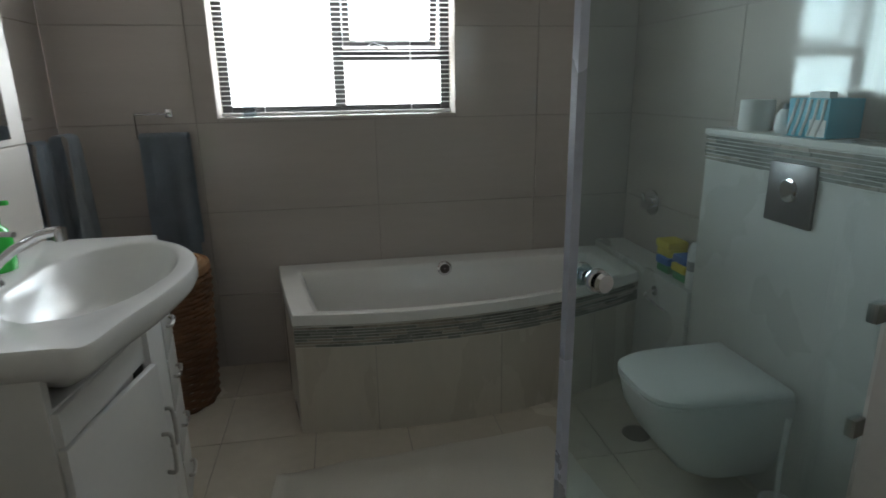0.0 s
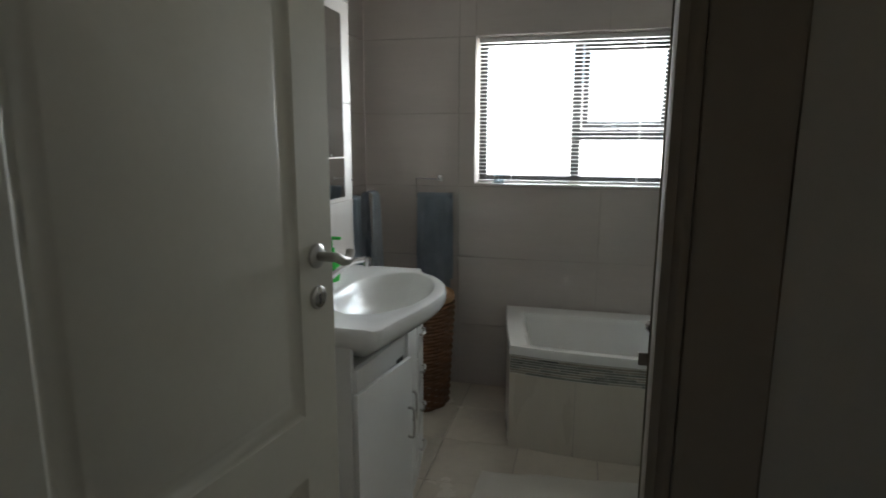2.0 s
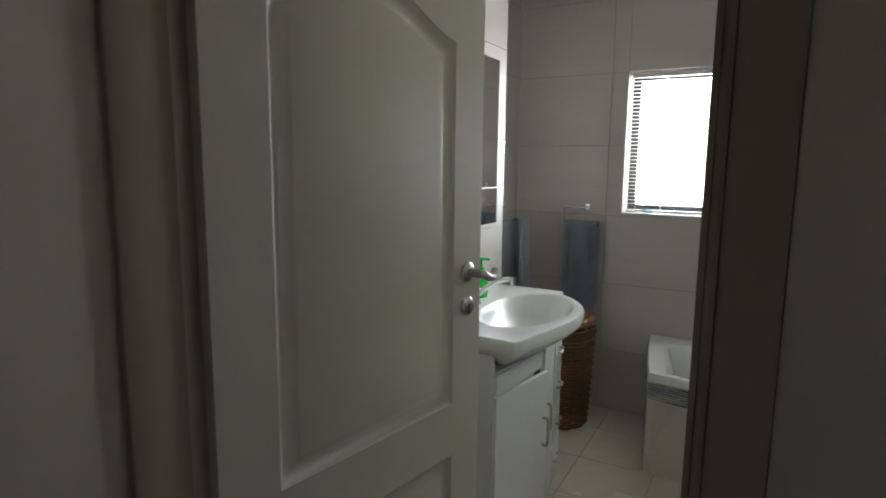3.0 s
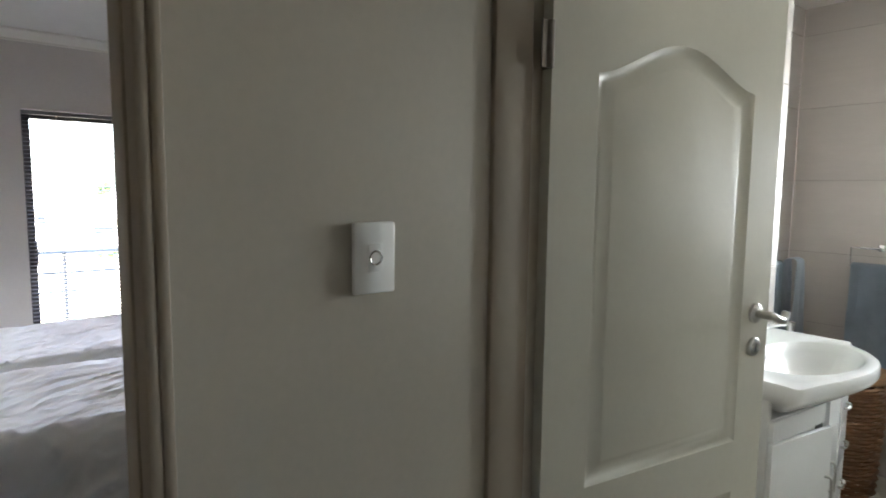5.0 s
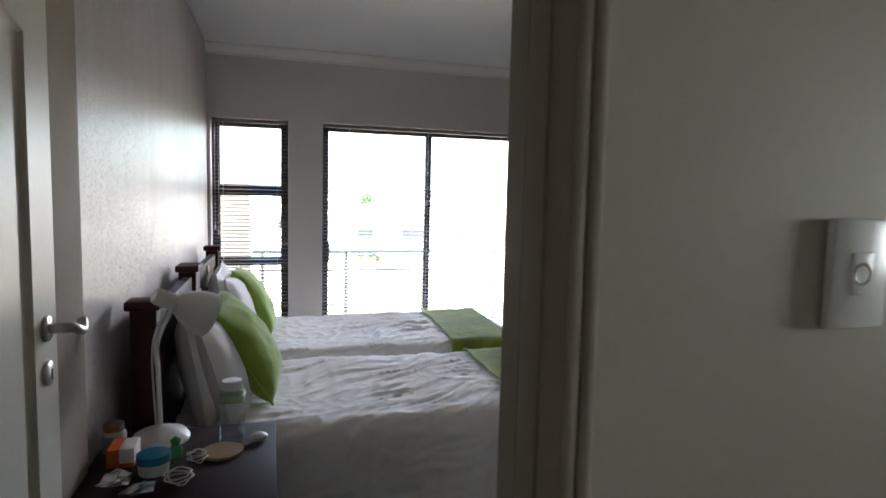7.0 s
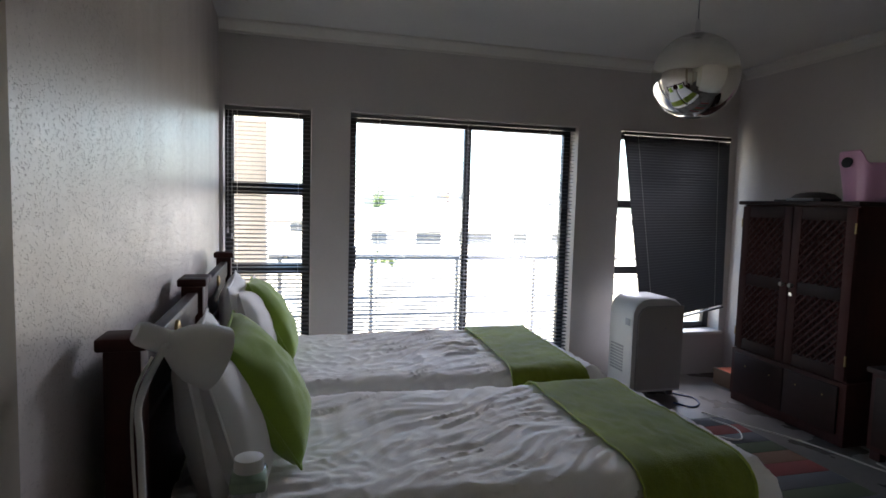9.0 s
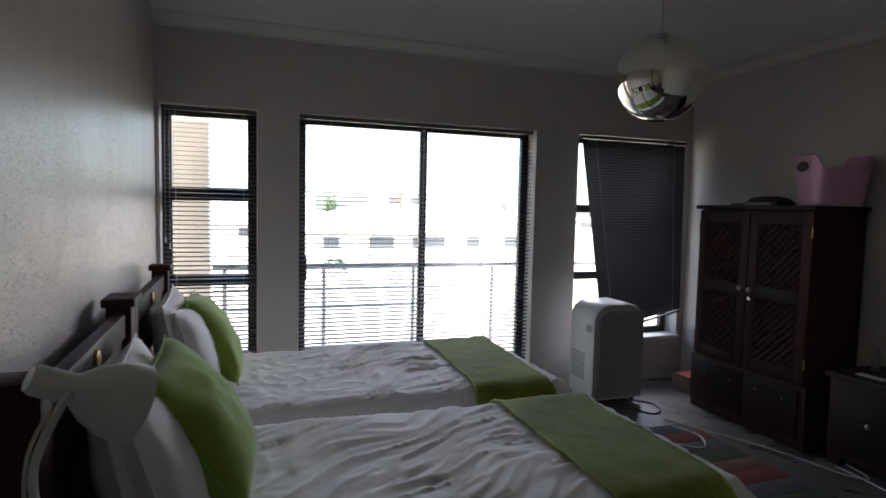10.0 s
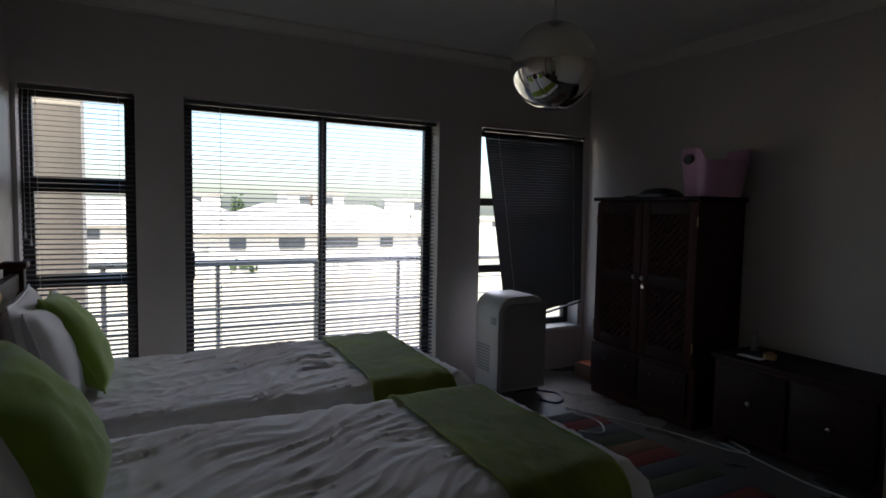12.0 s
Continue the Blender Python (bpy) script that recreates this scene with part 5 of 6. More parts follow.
def basket():
    k = thing("laundry_basket", (-0.70, 0.985, 0), "tall brown wicker laundry basket with a tan lid", "basket")
    cx, cy = -0.70, 1.0
    for s_ in range(30):
        z = 0.012 + s_ * 0.0195
        r = 0.175 + 0.03 * (z / 0.6)
        pts = []
        for i in range(49):
            a = 2 * math.pi * i / 48
            rr = r + 0.006 * math.sin(a * 12 + (math.pi if s_ % 2 else 0))
            pts.append((cx + rr * math.cos(a), cy + rr * math.sin(a) * 1.0, z))
        part("weaver", tube(pts, 0.0105, 6), "wicker", k)
    for i in range(24):
        a = 2 * math.pi * i / 24
        part("stake", tube([(cx + 0.172 * math.cos(a), cy + 0.172 * math.sin(a), 0.0), (cx + 0.203 * math.cos(a), cy + 0.203 * math.sin(a), 0.60)], 0.006, 6), "wicker", k)
    part("lid", lathe([(0.0, 0.60), (0.208, 0.60), (0.214, 0.612), (0.21, 0.628), (0.17, 0.642), (0.08, 0.650), (0.0, 0.652)], (cx, cy, 0), 36), "wicker_lid", k, "tan wicker lid")
    for rr, zz in ((0.05, 0.652), (0.09, 0.650), (0.13, 0.648), (0.17, 0.643), (0.205, 0.63)):
        part("lid_coil", tube([(cx + rr * math.cos(6.2832 * i / 32), cy + rr * math.sin(6.2832 * i / 32), zz) for i in range(33)], 0.008, 6), "wicker_lid", k)


basket()

# bath mat, soft and slightly rucked
bm_ = bmesh.new()
corners = [(-0.205, 0.355), (0.865, 0.455), (0.93, -0.20), (-0.24, -0.33)]
nx, ny = 48, 30
grid = []
for j in range(ny + 1):
    row = []
    for i in range(nx + 1):
        u, v = i / nx, j / ny
        a = Vector(corners[0]).lerp(Vector(corners[1]), u)
        c = Vector(corners[3]).lerp(Vector(corners[2]), u)
        p = a.lerp(c, v)
        e = min(u, 1 - u, v, 1 - v)
        z = 0.014 * min(1, e * 25) + 0.004 * noise.noise((u * 9, v * 7, 2.0)) + 0.003 * noise.noise((u * 60, v * 40, 5.0))
        wob = 0.012 * noise.noise((u * 6, v * 6, 9.0))
        row.append(bm_.verts.new((p.x + wob, p.y + wob, 0.003 + max(0.0, z))))
    grid.append(row)
for a, c in zip(grid, grid[1:]):
    for i in range(nx):
        bm_.faces.new((a[i], a[i + 1], c[i + 1], c[i]))
mt = part("bath_mat", bm_, "mat_white")
tagged(mt, "off-white cotton bath mat lying on the tiles", "bath mat")

glass_on_sill = thing("glass_jar", (-0.30, WIN_Y + 0.03, 1.225), "small clear glass on the window sill", "glass")
part("jar", lathe([(0.0, 1.2255), (0.03, 1.2255), (0.034, 1.30), (0.031, 1.30), (0.027, 1.23), (0.0, 1.23)], (-0.30, WIN_Y + 0.03, 0), 20), "clear_plastic", glass_on_sill)

# ---------------- hall ----------------
sw = thing("light_switch", (SW_X, -2.0, 1.425), "white one-gang light switch plate on the hall wall", "light switch")
part("plate", box(SW_X + 0.0005, SW_X + 0.012, -2.041, -1.963, 1.368, 1.485, 0.004), "white_plastic", sw)
part("rocker", box(SW_X + 0.011, SW_X + 0.0145, -2.016, -1.988, 1.404, 1.450, 0.002), "white_plastic", sw)
part("ring", lathe([(0.009, SW_X + 0.0143), (0.011, SW_X + 0.0155), (0.013, SW_X + 0.0143)], (0, -2.002, 1.427), 20, "x"), "steel", sw)


# ---------------- bedroom things ----------------
BED_TOP = 0.70


def headboard(parent, x0, x1):
    y = -2.985
    for x in (x0, x1):
        part("post", box(x - 0.035, x + 0.035, y - 0.04, y + 0.035, FZ, 1.135, 0.004), "dark_wood", parent)
        part("post_cap", box(x - 0.048, x + 0.048, y - 0.053, y + 0.048, 1.136, 1.165, 0.006), "dark_wood", parent)
    part("top_rail", box(x0 + 0.036, x1 - 0.036, y - 0.02, y + 0.018, 1.035, 1.115, 0.005), "dark_wood_h", parent)
    part("panel", box(x0 + 0.036, x1 - 0.036, y - 0.008, y + 0.008, 0.45, 1.034), "dark_wood_h", parent)
    part("mid_rail", box(x0 + 0.036, x1 - 0.036, y - 0.02, y + 0.02, 0.87, 0.93, 0.004), "dark_wood_h", parent)
    part("carving", lathe([(0.0, y + 0.018), (0.026, y + 0.018), (0.024, y + 0.026), (0.012, y + 0.03), (0.0, y + 0.027)], ((x0 + x1) / 2, 0, 1.075), 20, "y"), "brass", parent, "small round metal boss")


def duvet(parent, x0, x1, y0, y1, top, hang, seed):
    """Duvet over the mattress: soft top, rounded edges, wrinkled sides that hang down."""
    b = bmesh.new()
    nu, nv = 170, 200
    w, ln = x1 - x0, y1 - y0
    rows = []

    def place(u, v, amp=1.0):
        # u, v in metres of cloth from the middle line and the head end
        r = 0.09
        hw = w / 2 - r
        s_ = abs(u)
        sg = 1 if u >= 0 else -1
        if s_ <= hw:
            px, dz, nx_, nz = s_, 0.0, 0.0, 1.0
        elif s_ <= hw + r * 1.5708:
            a = (s_ - hw) / r
            px, dz, nx_, nz = hw + r * math.sin(a), -r * (1 - math.cos(a)), math.sin(a), math.cos(a)
        else:
            px, dz, nx_, nz = hw + r, -r - (s_ - hw - r * 1.5708), 1.0, 0.0
        vl = ln - 0.1
        ny_ = 0.0
        if v <= vl:
            py, dz2 = v, 0.0
        elif v <= vl + 0.1 * 1.5708:
            a = (v - vl) / 0.1
            py, dz2, ny_ = vl + 0.1 * math.sin(a), -0.1 * (1 - math.cos(a)), math.sin(a)
        else:
            py, dz2, ny_ = vl + 0.1, -0.1 - (v - vl - 0.15708), 1.0
        p = Vector(((x0 + x1) / 2 + sg * px, y0 + py, top + dz + dz2))
        n = Vector((sg * nx_, ny_, max(0.0, nz - ny_))).normalized()
        # long diagonal creases, fine creases, and a soft swell
        wx, wy = 0.10 * noise.noise((u * 3, v * 3, seed)), 0.10 * noise.noise((u * 3, v * 3, seed + 5))
        al, ac = (v + wy) * 0.88 - (u + wx) * 0.47, (u + wx) * 0.88 + (v + wy) * 0.47
        d3 = noise.noise((u * 2.1, v * 1.7, seed + 9))
        d1 = noise.noise((al * 1.9 + seed, ac * 12.0, seed))
        d2 = noise.noise((al * 4.0, ac * 25.0 + seed, 3.1))
        d4 = noise.noise((u * 13 + 4 * d3, v * 11, seed + 2))
        crease = amp * (0.0068 * max(0.0, 1 - abs(d1) * 3.0) ** 1.6 + 0.009 * max(0.0, 1 - abs(d2) * 2.6) ** 1.4 * (0.8 + d3) + 0.005 * max(0.0, 1 - abs(d4) * 3.0) ** 1.4 * (0.6 - d3)) + 0.012 * d3
        fall = 0.007 * math.sin(v * 9 + seed + 3 * d3) * min(1, max(0, -dz - 0.1) * 6)
        return p + n * (crease + fall)

    um = w / 2 - 0.09 + 0.09 * 1.5708 + hang
    vm = ln - 0.1 + 0.157 + hang * 0.9
    for j in range(nv + 1):
        rows.append([b.verts.new(place(-um + 2 * um * i / nu, vm * j / nv)) for i in range(nu + 1)])
    for a, c in zip(rows, rows[1:]):
        for i in range(nu):
            b.faces.new((a[i], a[i + 1], c[i + 1], c[i]))
    return b, place, um


def pillow_mesh(w, h, t, seed, plump=0.42, n=26):
    """Cushion lying in x and z, thickness along y, corners drawn out."""
    b = bmesh.new()
    for sgn in (1, -1):
        grid = []
        for j in range(n + 1):
            row = []
            for i in range(n + 1):
                u, v = 2 * i / n - 1, 2 * j / n - 1
                th = (max(0.0, (1 - u * u) * (1 - v * v))) ** plump
                pinch = 1 - 0.07 * (1 - abs(u) ** 2) * abs(v) ** 6 - 0.0
                pinch2 = 1 - 0.07 * (1 - abs(v) ** 2) * abs(u) ** 6
                wr = 0.012 * noise.noise((u * 2.6 + seed, v * 2.6, seed + sgn)) + 0.006 * noise.noise((u * 7, v * 5 + seed, sgn)) * th
                row.append(b.verts.new((u * w / 2 * pinch2, sgn * (t / 2) * th + wr * th, v * h / 2 * pinch)))
            grid.append(row)
        for a, c in zip(grid, grid[1:]):
            for i in range(n):
                b.faces.new((a[i], a[i + 1], c[i + 1], c[i]))
    bmesh.ops.remove_doubles(b, verts=b.verts, dist=0.0015)
    return b


def pillow(name, x, y, z, w, h, t, lean, turn, material, label, seed, roll=0.0):
    p = thing(name, (0, 0, 0), label, "cushion" if material == "green" else "pillow", "cushions on the beds" if material == "green" else "pillows on the beds")
    part("cover", pillow_mesh(w, h, t, seed, 0.45), material, p)
    pts = []
    for k in range(81):
        q = (k % 80) / 20
        s_, f = int(q), q - int(q)
        u, v = ((-1 + 2 * f, -1), (1, -1 + 2 * f), (1 - 2 * f, 1), (-1, 1 - 2 * f))[s_]
        pinch = 1 - 0.07 * (1 - abs(u) ** 2) * abs(v) ** 6
        pinch2 = 1 - 0.07 * (1 - abs(v) ** 2) * abs(u) ** 6
        pts.append((u * w / 2 * pinch2, 0, v * h / 2 * pinch))
    part("piping", tube(pts, 0.004, 6), material, p)
    p.matrix_basis = pose(x, y, z, lean, 0, turn) @ pose(0, 0, 0, 0, roll, 0)
    return p


def bed(x0, x1, foot, seed, label):
    bd = thing("bed", ((x0 + x1) / 2, -2.0, 0), label, "bed", "pair of single beds")
    headboard(bd, x0 + 0.01, x1 - 0.01)
    part("base", box(x0 + 0.06, x1 - 0.06, -2.945, foot - 0.05, 0.20, 0.38, 0.01), "dark_wood_h", bd)
    for x in (x0 + 0.1, x1 - 0.1):
        for y in (-2.9, foot - 0.12):
            part("leg", box(x - 0.03, x + 0.03, y - 0.03, y + 0.03, FZ, 0.20, 0.003), "dark_wood", bd)
    part("mattress", box(x0 + 0.05, x1 - 0.05, -2.94, foot - 0.04, 0.381, BED_TOP - 0.05, 0.04, 3), "sheet", bd)
    dv = thing("duvet", ((x0 + x1) / 2, -1.9, BED_TOP), "rumpled white cotton duvet spread over the bed", "duvet", "duvets on the beds")
    b, place, um = duvet(dv, x0 + 0.02, x1 - 0.02, -2.72, foot, BED_TOP, 0.44, seed)
    part("cover", b, "sheet", dv)
    part("hem", tube([place(-um + 2 * um * k / 60, 0.004) for k in range(61)], 0.006, 6), "sheet", dv)
    sh = thing("bed_sheet", ((x0 + x1) / 2, -2.85, BED_TOP - 0.04), "white fitted sheet at the head of the bed", "sheet", "sheets on the beds")
    b2, _, _ = duvet(sh, x0 + 0.035, x1 - 0.035, -2.94, -2.30, BED_TOP - 0.03, 0.3, seed + 3)
    part("cloth", b2, "sheet", sh)
    return place, um


def bed_throw(place, um, v0, v1, skew, x_from, x_to, seed, label):
    t = thing("throw", (0, 0, BED_TOP), label, "throw", "green throws on the beds")
    b = bmesh.new()
    nu, nv = 70, 34
    rows = []
    for j in range(nv + 1):
        row = []
        for i in range(nu + 1):
            u = x_from + (x_to - x_from) * i / nu
            f = j / nv
            edge = 0.018 * noise.noise((u * 5, f * 2, seed))
            v = v0 + (v1 - v0) * f + skew * u + edge
            p = place(u, v, 0.25)
            n = (place(u + 0.01, v, 0.25) - p).cross(place(u, v + 0.01, 0.25) - p).normalized()
            n = n if n.z >= -0.2 else -n
            q = p + n * (0.017 + 0.004 * (1 - abs(noise.noise((u * 9 + f, f * 4 + u * 3, seed))) * 2) + 0.003 * noise.noise((u * 24, f * 18, seed)))
            row.append(b.verts.new(q))
        rows.append(row)
    for a, c in zip(rows, rows[1:]):
        for i in range(nu):
            b.faces.new((a[i], a[i + 1], c[i + 1], c[i]))
    hems = [[v.co.copy() for v in rows[k]] for k in (0, nv)]
    bmesh.ops.solidify(b, geom=list(b.faces), thickness=0.006)
    part("cloth", b, "throw", t)
    for hem in hems:
        part("hem", tube(hem, 0.005, 6), "throw", t, "stitched fleece hem")


NEAR = (-2.945, -1.985)
FAR = (-4.03, -2.99)
place1, um1 = bed(NEAR[0], NEAR[1], -1.155, 1.0, "dark wooden single bed with white bedding by the bedside table")
place2, um2 = bed(FAR[0], FAR[1], -1.15, 6.0, "dark wooden single bed with white bedding by the window")
bed_throw(place1, um1, 1.07, 1.445, -0.02, -0.56, um1 - 0.04, 2, "lime green fleece throw across the bed by the bedside table")
bed_throw(place2, um2, 1.10, 1.455, -0.06, -0.60, 0.60, 5, "lime green fleece throw across the bed by the window")

for cx, sd in ((-2.42, 1), (-3.53, 11)):
    pillow("pillow", cx, -2.865, 0.865, 0.64, 0.44, 0.17, 10, 2, "sheet", "plump white pillow propped against the headboard", sd)
    pillow("pillow", cx + 0.02, -2.775, 0.855, 0.62, 0.42, 0.17, 16, -3, "sheet", "plump white pillow leaning on another pillow", sd + 1)
pillow("cushion", -2.43, -2.715, 0.905, 0.42, 0.42, 0.19, 33, -4, "green", "lime green square scatter cushion leaning on white pillows", 21, 4)
pillow("cushion", -3.565, -2.725, 0.885, 0.42, 0.42, 0.18, 29, 3, "green", "lime green square scatter cushion leaning on the pillows by the window", 25, -4)


def bedside():
    n = thing("bedside_table", (-1.66, -2.83, 0), "dark wooden bedside table with a cluttered top", "bedside table")
    part("top", box(-1.915, -1.40, -3.07, -2.595, 0.745, 0.775, 0.004), "dark_wood_h", n)
    part("body", box(-1.89, -1.425, -3.07, -2.61, FZ + 0.06, 0.744), "dark_wood", n)
    for z0, z1 in ((FZ + 0.07, 0.445), (0.455, 0.73)):
        dr = part("drawer", box(-1.87, -1.445, -2.613, -2.602, z0, z1, 0.004), "dark_wood_h", n)
        part("knob", lathe([(0.0, -2.602), (0.008, -2.602), (0.008, -2.59), (0.016, -2.582), (0.0, -2.572)], (-1.67, 0, (z0 + z1) / 2), 14, "y"), "dark_steel", dr)
    for x in (-1.865, -1.45):
        for y in (-3.045, -2.635):
            part("foot", box(x - 0.02, x + 0.02, y - 0.02, y + 0.02, FZ, FZ + 0.06), "dark_wood", n)


bedside()
T = 0.776


def desk_lamp():
    l = thing("desk_lamp", (-1.83, -2.92, T), "white desk lamp with a bell shade on the bedside table", "lamp")
    part("base", lathe([(0.0, T), (0.078, T), (0.08, T + 0.008), (0.07, T + 0.022), (0.03, T + 0.036), (0.012, T + 0.045), (0.0, T + 0.045)], (-1.83, -2.92, 0), 32), "white_plastic", l)
    part("stem", tube(spline([(-1.83, -2.92, T + 0.04), (-1.835, -2.925, T + 0.2), (-1.83, -2.925, T + 0.29), (-1.83, -2.885, T + 0.385), (-1.83, -2.87, T + 0.40)], 6), 0.007, 10), "white_plastic", l)
    part("cord", tube(spline([(-1.822, -2.93, T + 0.04), (-1.822, -2.936, T + 0.28), (-1.825, -2.90, T + 0.38)], 6), 0.003, 6), "cable_white", l)
    sh = lathe([(0.0, 0.0), (0.024, 0.0), (0.03, 0.012), (0.03, 0.075), (0.034, 0.085), (0.058, 0.115), (0.076, 0.155), (0.083, 0.205), (0.080, 0.205), (0.072, 0.155), (0.05, 0.115), (0.0, 0.1)], (0, 0, 0), 32)
    sh.transform(Matrix.Translation((-1.85, -2.935, T + 0.425)) @ Matrix.Rotation(radians(24), 4, "Z") @ Matrix.Rotation(radians(-116), 4, "X") @ Matrix.Scale(0.84, 4))
    part("shade", sh, "white_plastic", l, "white bell-shaped lamp shade")


desk_lamp()
wb = thing("water_bottle", (-1.80, -2.72, T), "clear square plastic bottle with a green label", "bottle")
part("bottle", box(-1.835, -1.765, -2.755, -2.685, T + 0.001, T + 0.15, 0.01), "clear_plastic", wb)
part("label_band", box(-1.836, -1.764, -2.756, -2.684, T + 0.112, T + 0.142, 0.01), "pale_green", wb)
part("cap", lathe([(0.0, T + 0.15), (0.03, T + 0.15), (0.028, T + 0.175), (0.0, T + 0.178)], (-1.80, -2.72, 0), 18), "white_plastic", wb)
cst = part("coaster", lathe([(0.0, T + 0.0005), (0.055, T + 0.0005), (0.056, T + 0.008), (0.0, T + 0.008)], (-1.70, -2.74, 0), 28), "cork")
tagged(cst, "round cork coaster on the bedside table", "coaster")
pb_ = thing("pebble", (-1.77, -2.635, T), "small white pebble-shaped trinket", "trinket")
part("stone", lathe([(0.0, T), (0.018, T + 0.003), (0.022, T + 0.011), (0.014, T + 0.019), (0.0, T + 0.021)], (-1.77, -2.645, 0), 16, squash=(1, 1.2)), "white_plastic", pb_)
cup = thing("tub_of_cream", (-1.62, -2.90, T), "round tub of cream with a teal lid", "tub")
part("jar", lathe([(0.0, T), (0.036, T), (0.038, T + 0.03), (0.0, T + 0.03)], (-1.62, -2.90, 0), 24), "white_plastic", cup)
part("lid", lathe([(0.0, T + 0.03), (0.041, T + 0.03), (0.041, T + 0.05), (0.0, T + 0.052)], (-1.62, -2.90, 0), 24), "teal_plastic", cup)
crt = thing("medicine_carton", (-1.70, -2.99, T), "small orange and white carton", "carton")
part("carton", box(-1.74, -1.66, -3.02, -2.955, T + 0.0005, T + 0.05, 0.002), "orange", crt)
part("label_panel", box(-1.735, -1.659, -2.99, -2.9545, T + 0.012, T + 0.051, 0.001), "paper", crt)
jar = thing("small_jar", (-1.76, -3.045, T), "small brown glass jar with a brown lid", "jar")
part("jar", lathe([(0.0, T), (0.03, T), (0.032, T + 0.05), (0.024, T + 0.06), (0.0, T + 0.06)], (-1.78, -3.03, 0), 18), "grey_plastic", jar)
part("lid", lathe([(0.0, T + 0.06), (0.026, T + 0.06), (0.026, T + 0.078), (0.0, T + 0.08)], (-1.78, -3.03, 0), 18), "cardboard", jar)
gf = thing("plastic_figure", (-1.70, -2.86, T), "little green plastic toy on the bedside table", "toy")
part("body", lathe([(0.0, T), (0.014, T), (0.018, T + 0.02), (0.010, T + 0.035), (0.014, T + 0.048), (0.0, T + 0.06)], (-1.70, -2.86, 0), 14), "sponge_green", gf)
for i, (x, y, mname, cl) in enumerate(((-1.55, -2.83, "cable_white", "coil of white earphone cable"), (-1.66, -2.80, "cable_white", "small loop of white cable"))):
    r_ = 0.03 - 0.008 * i
    pts = [(x + (r_ + 0.006 * math.sin(k * 1.7)) * math.cos(k * 0.52), y + (r_ + 0.006 * math.cos(k * 1.3)) * math.sin(k * 0.52), T + 0.004 + 0.0006 * k) for k in range(36)]
    tagged(part("cable_coil", tube(pts, 0.0022, 6), mname), cl + " on the bedside table", "cable")
fl = thing("pill_strips", (-1.53, -2.94, T), "pile of silver foil pill strips", "pill strips")
rng = random.Random(5)
for k in range(7):
    x, y = -1.53 + rng.uniform(-0.03, 0.03), -2.94 + rng.uniform(-0.05, 0.05)
    b_ = box(-0.028, 0.028, -0.018, 0.018, 0, 0.003, 0.001)
    b_.transform(Matrix.Translation((x, y, T + 0.002 + 0.006 * k)) @ Matrix.Rotation(rng.uniform(0, 3), 4, "Z") @ Matrix.Rotation(rng.uniform(-0.25, 0.25), 4, "X"))
    part("strip", b_, "silver_foil", fl)


def pendant():
    p = thing("pendant_lamp", (-2.885, -0.897, 1.878), "mirrored glass globe pendant lamp, clear towards the top", "lamp")
    cx, cy, cz, r = -2.885, -0.897, 2.063, 0.186
    prof = [(max(0.0001, r * math.sin(a)), cz - r * math.cos(a)) for a in [math.pi * k / 40 * 0.955 for k in range(41)]]
    b = lathe(prof, (cx, cy, 0), 48)
    bmesh.ops.delete(b, geom=[f for f in b.faces if len(f.verts) > 4 and f.calc_center_median().z > cz], context="FACES")
    part("globe", b, "globe", p)
    part("cap", lathe([(0.0, 2.245), (0.03, 2.243), (0.03, 2.252), (0.012, 2.262), (0.008, 2.31), (0.0, 2.31)], (cx, cy, 0), 20), "chrome", p)
    part("bulb_holder", lathe([(0.0, 2.12), (0.018, 2.12), (0.02, 2.235), (0.0, 2.238)], (cx, cy, 0), 16), "chrome", p)
    part("bulb", lathe([(0.0, 2.04), (0.02, 2.046), (0.028, 2.07), (0.018, 2.11), (0.0, 2.119)], (cx, cy, 0), 18), "white_plastic", p)
    part("cord", tube([(cx, cy, 2.30), (cx, cy, CEIL - 0.02)], 0.0028, 8), "grey_plastic", p)
    part("canopy", lathe([(0.0, CEIL), (0.045, CEIL), (0.042, CEIL - 0.02), (0.0, CEIL - 0.026)], (cx, cy, 0), 24), "chrome", p)


pendant()


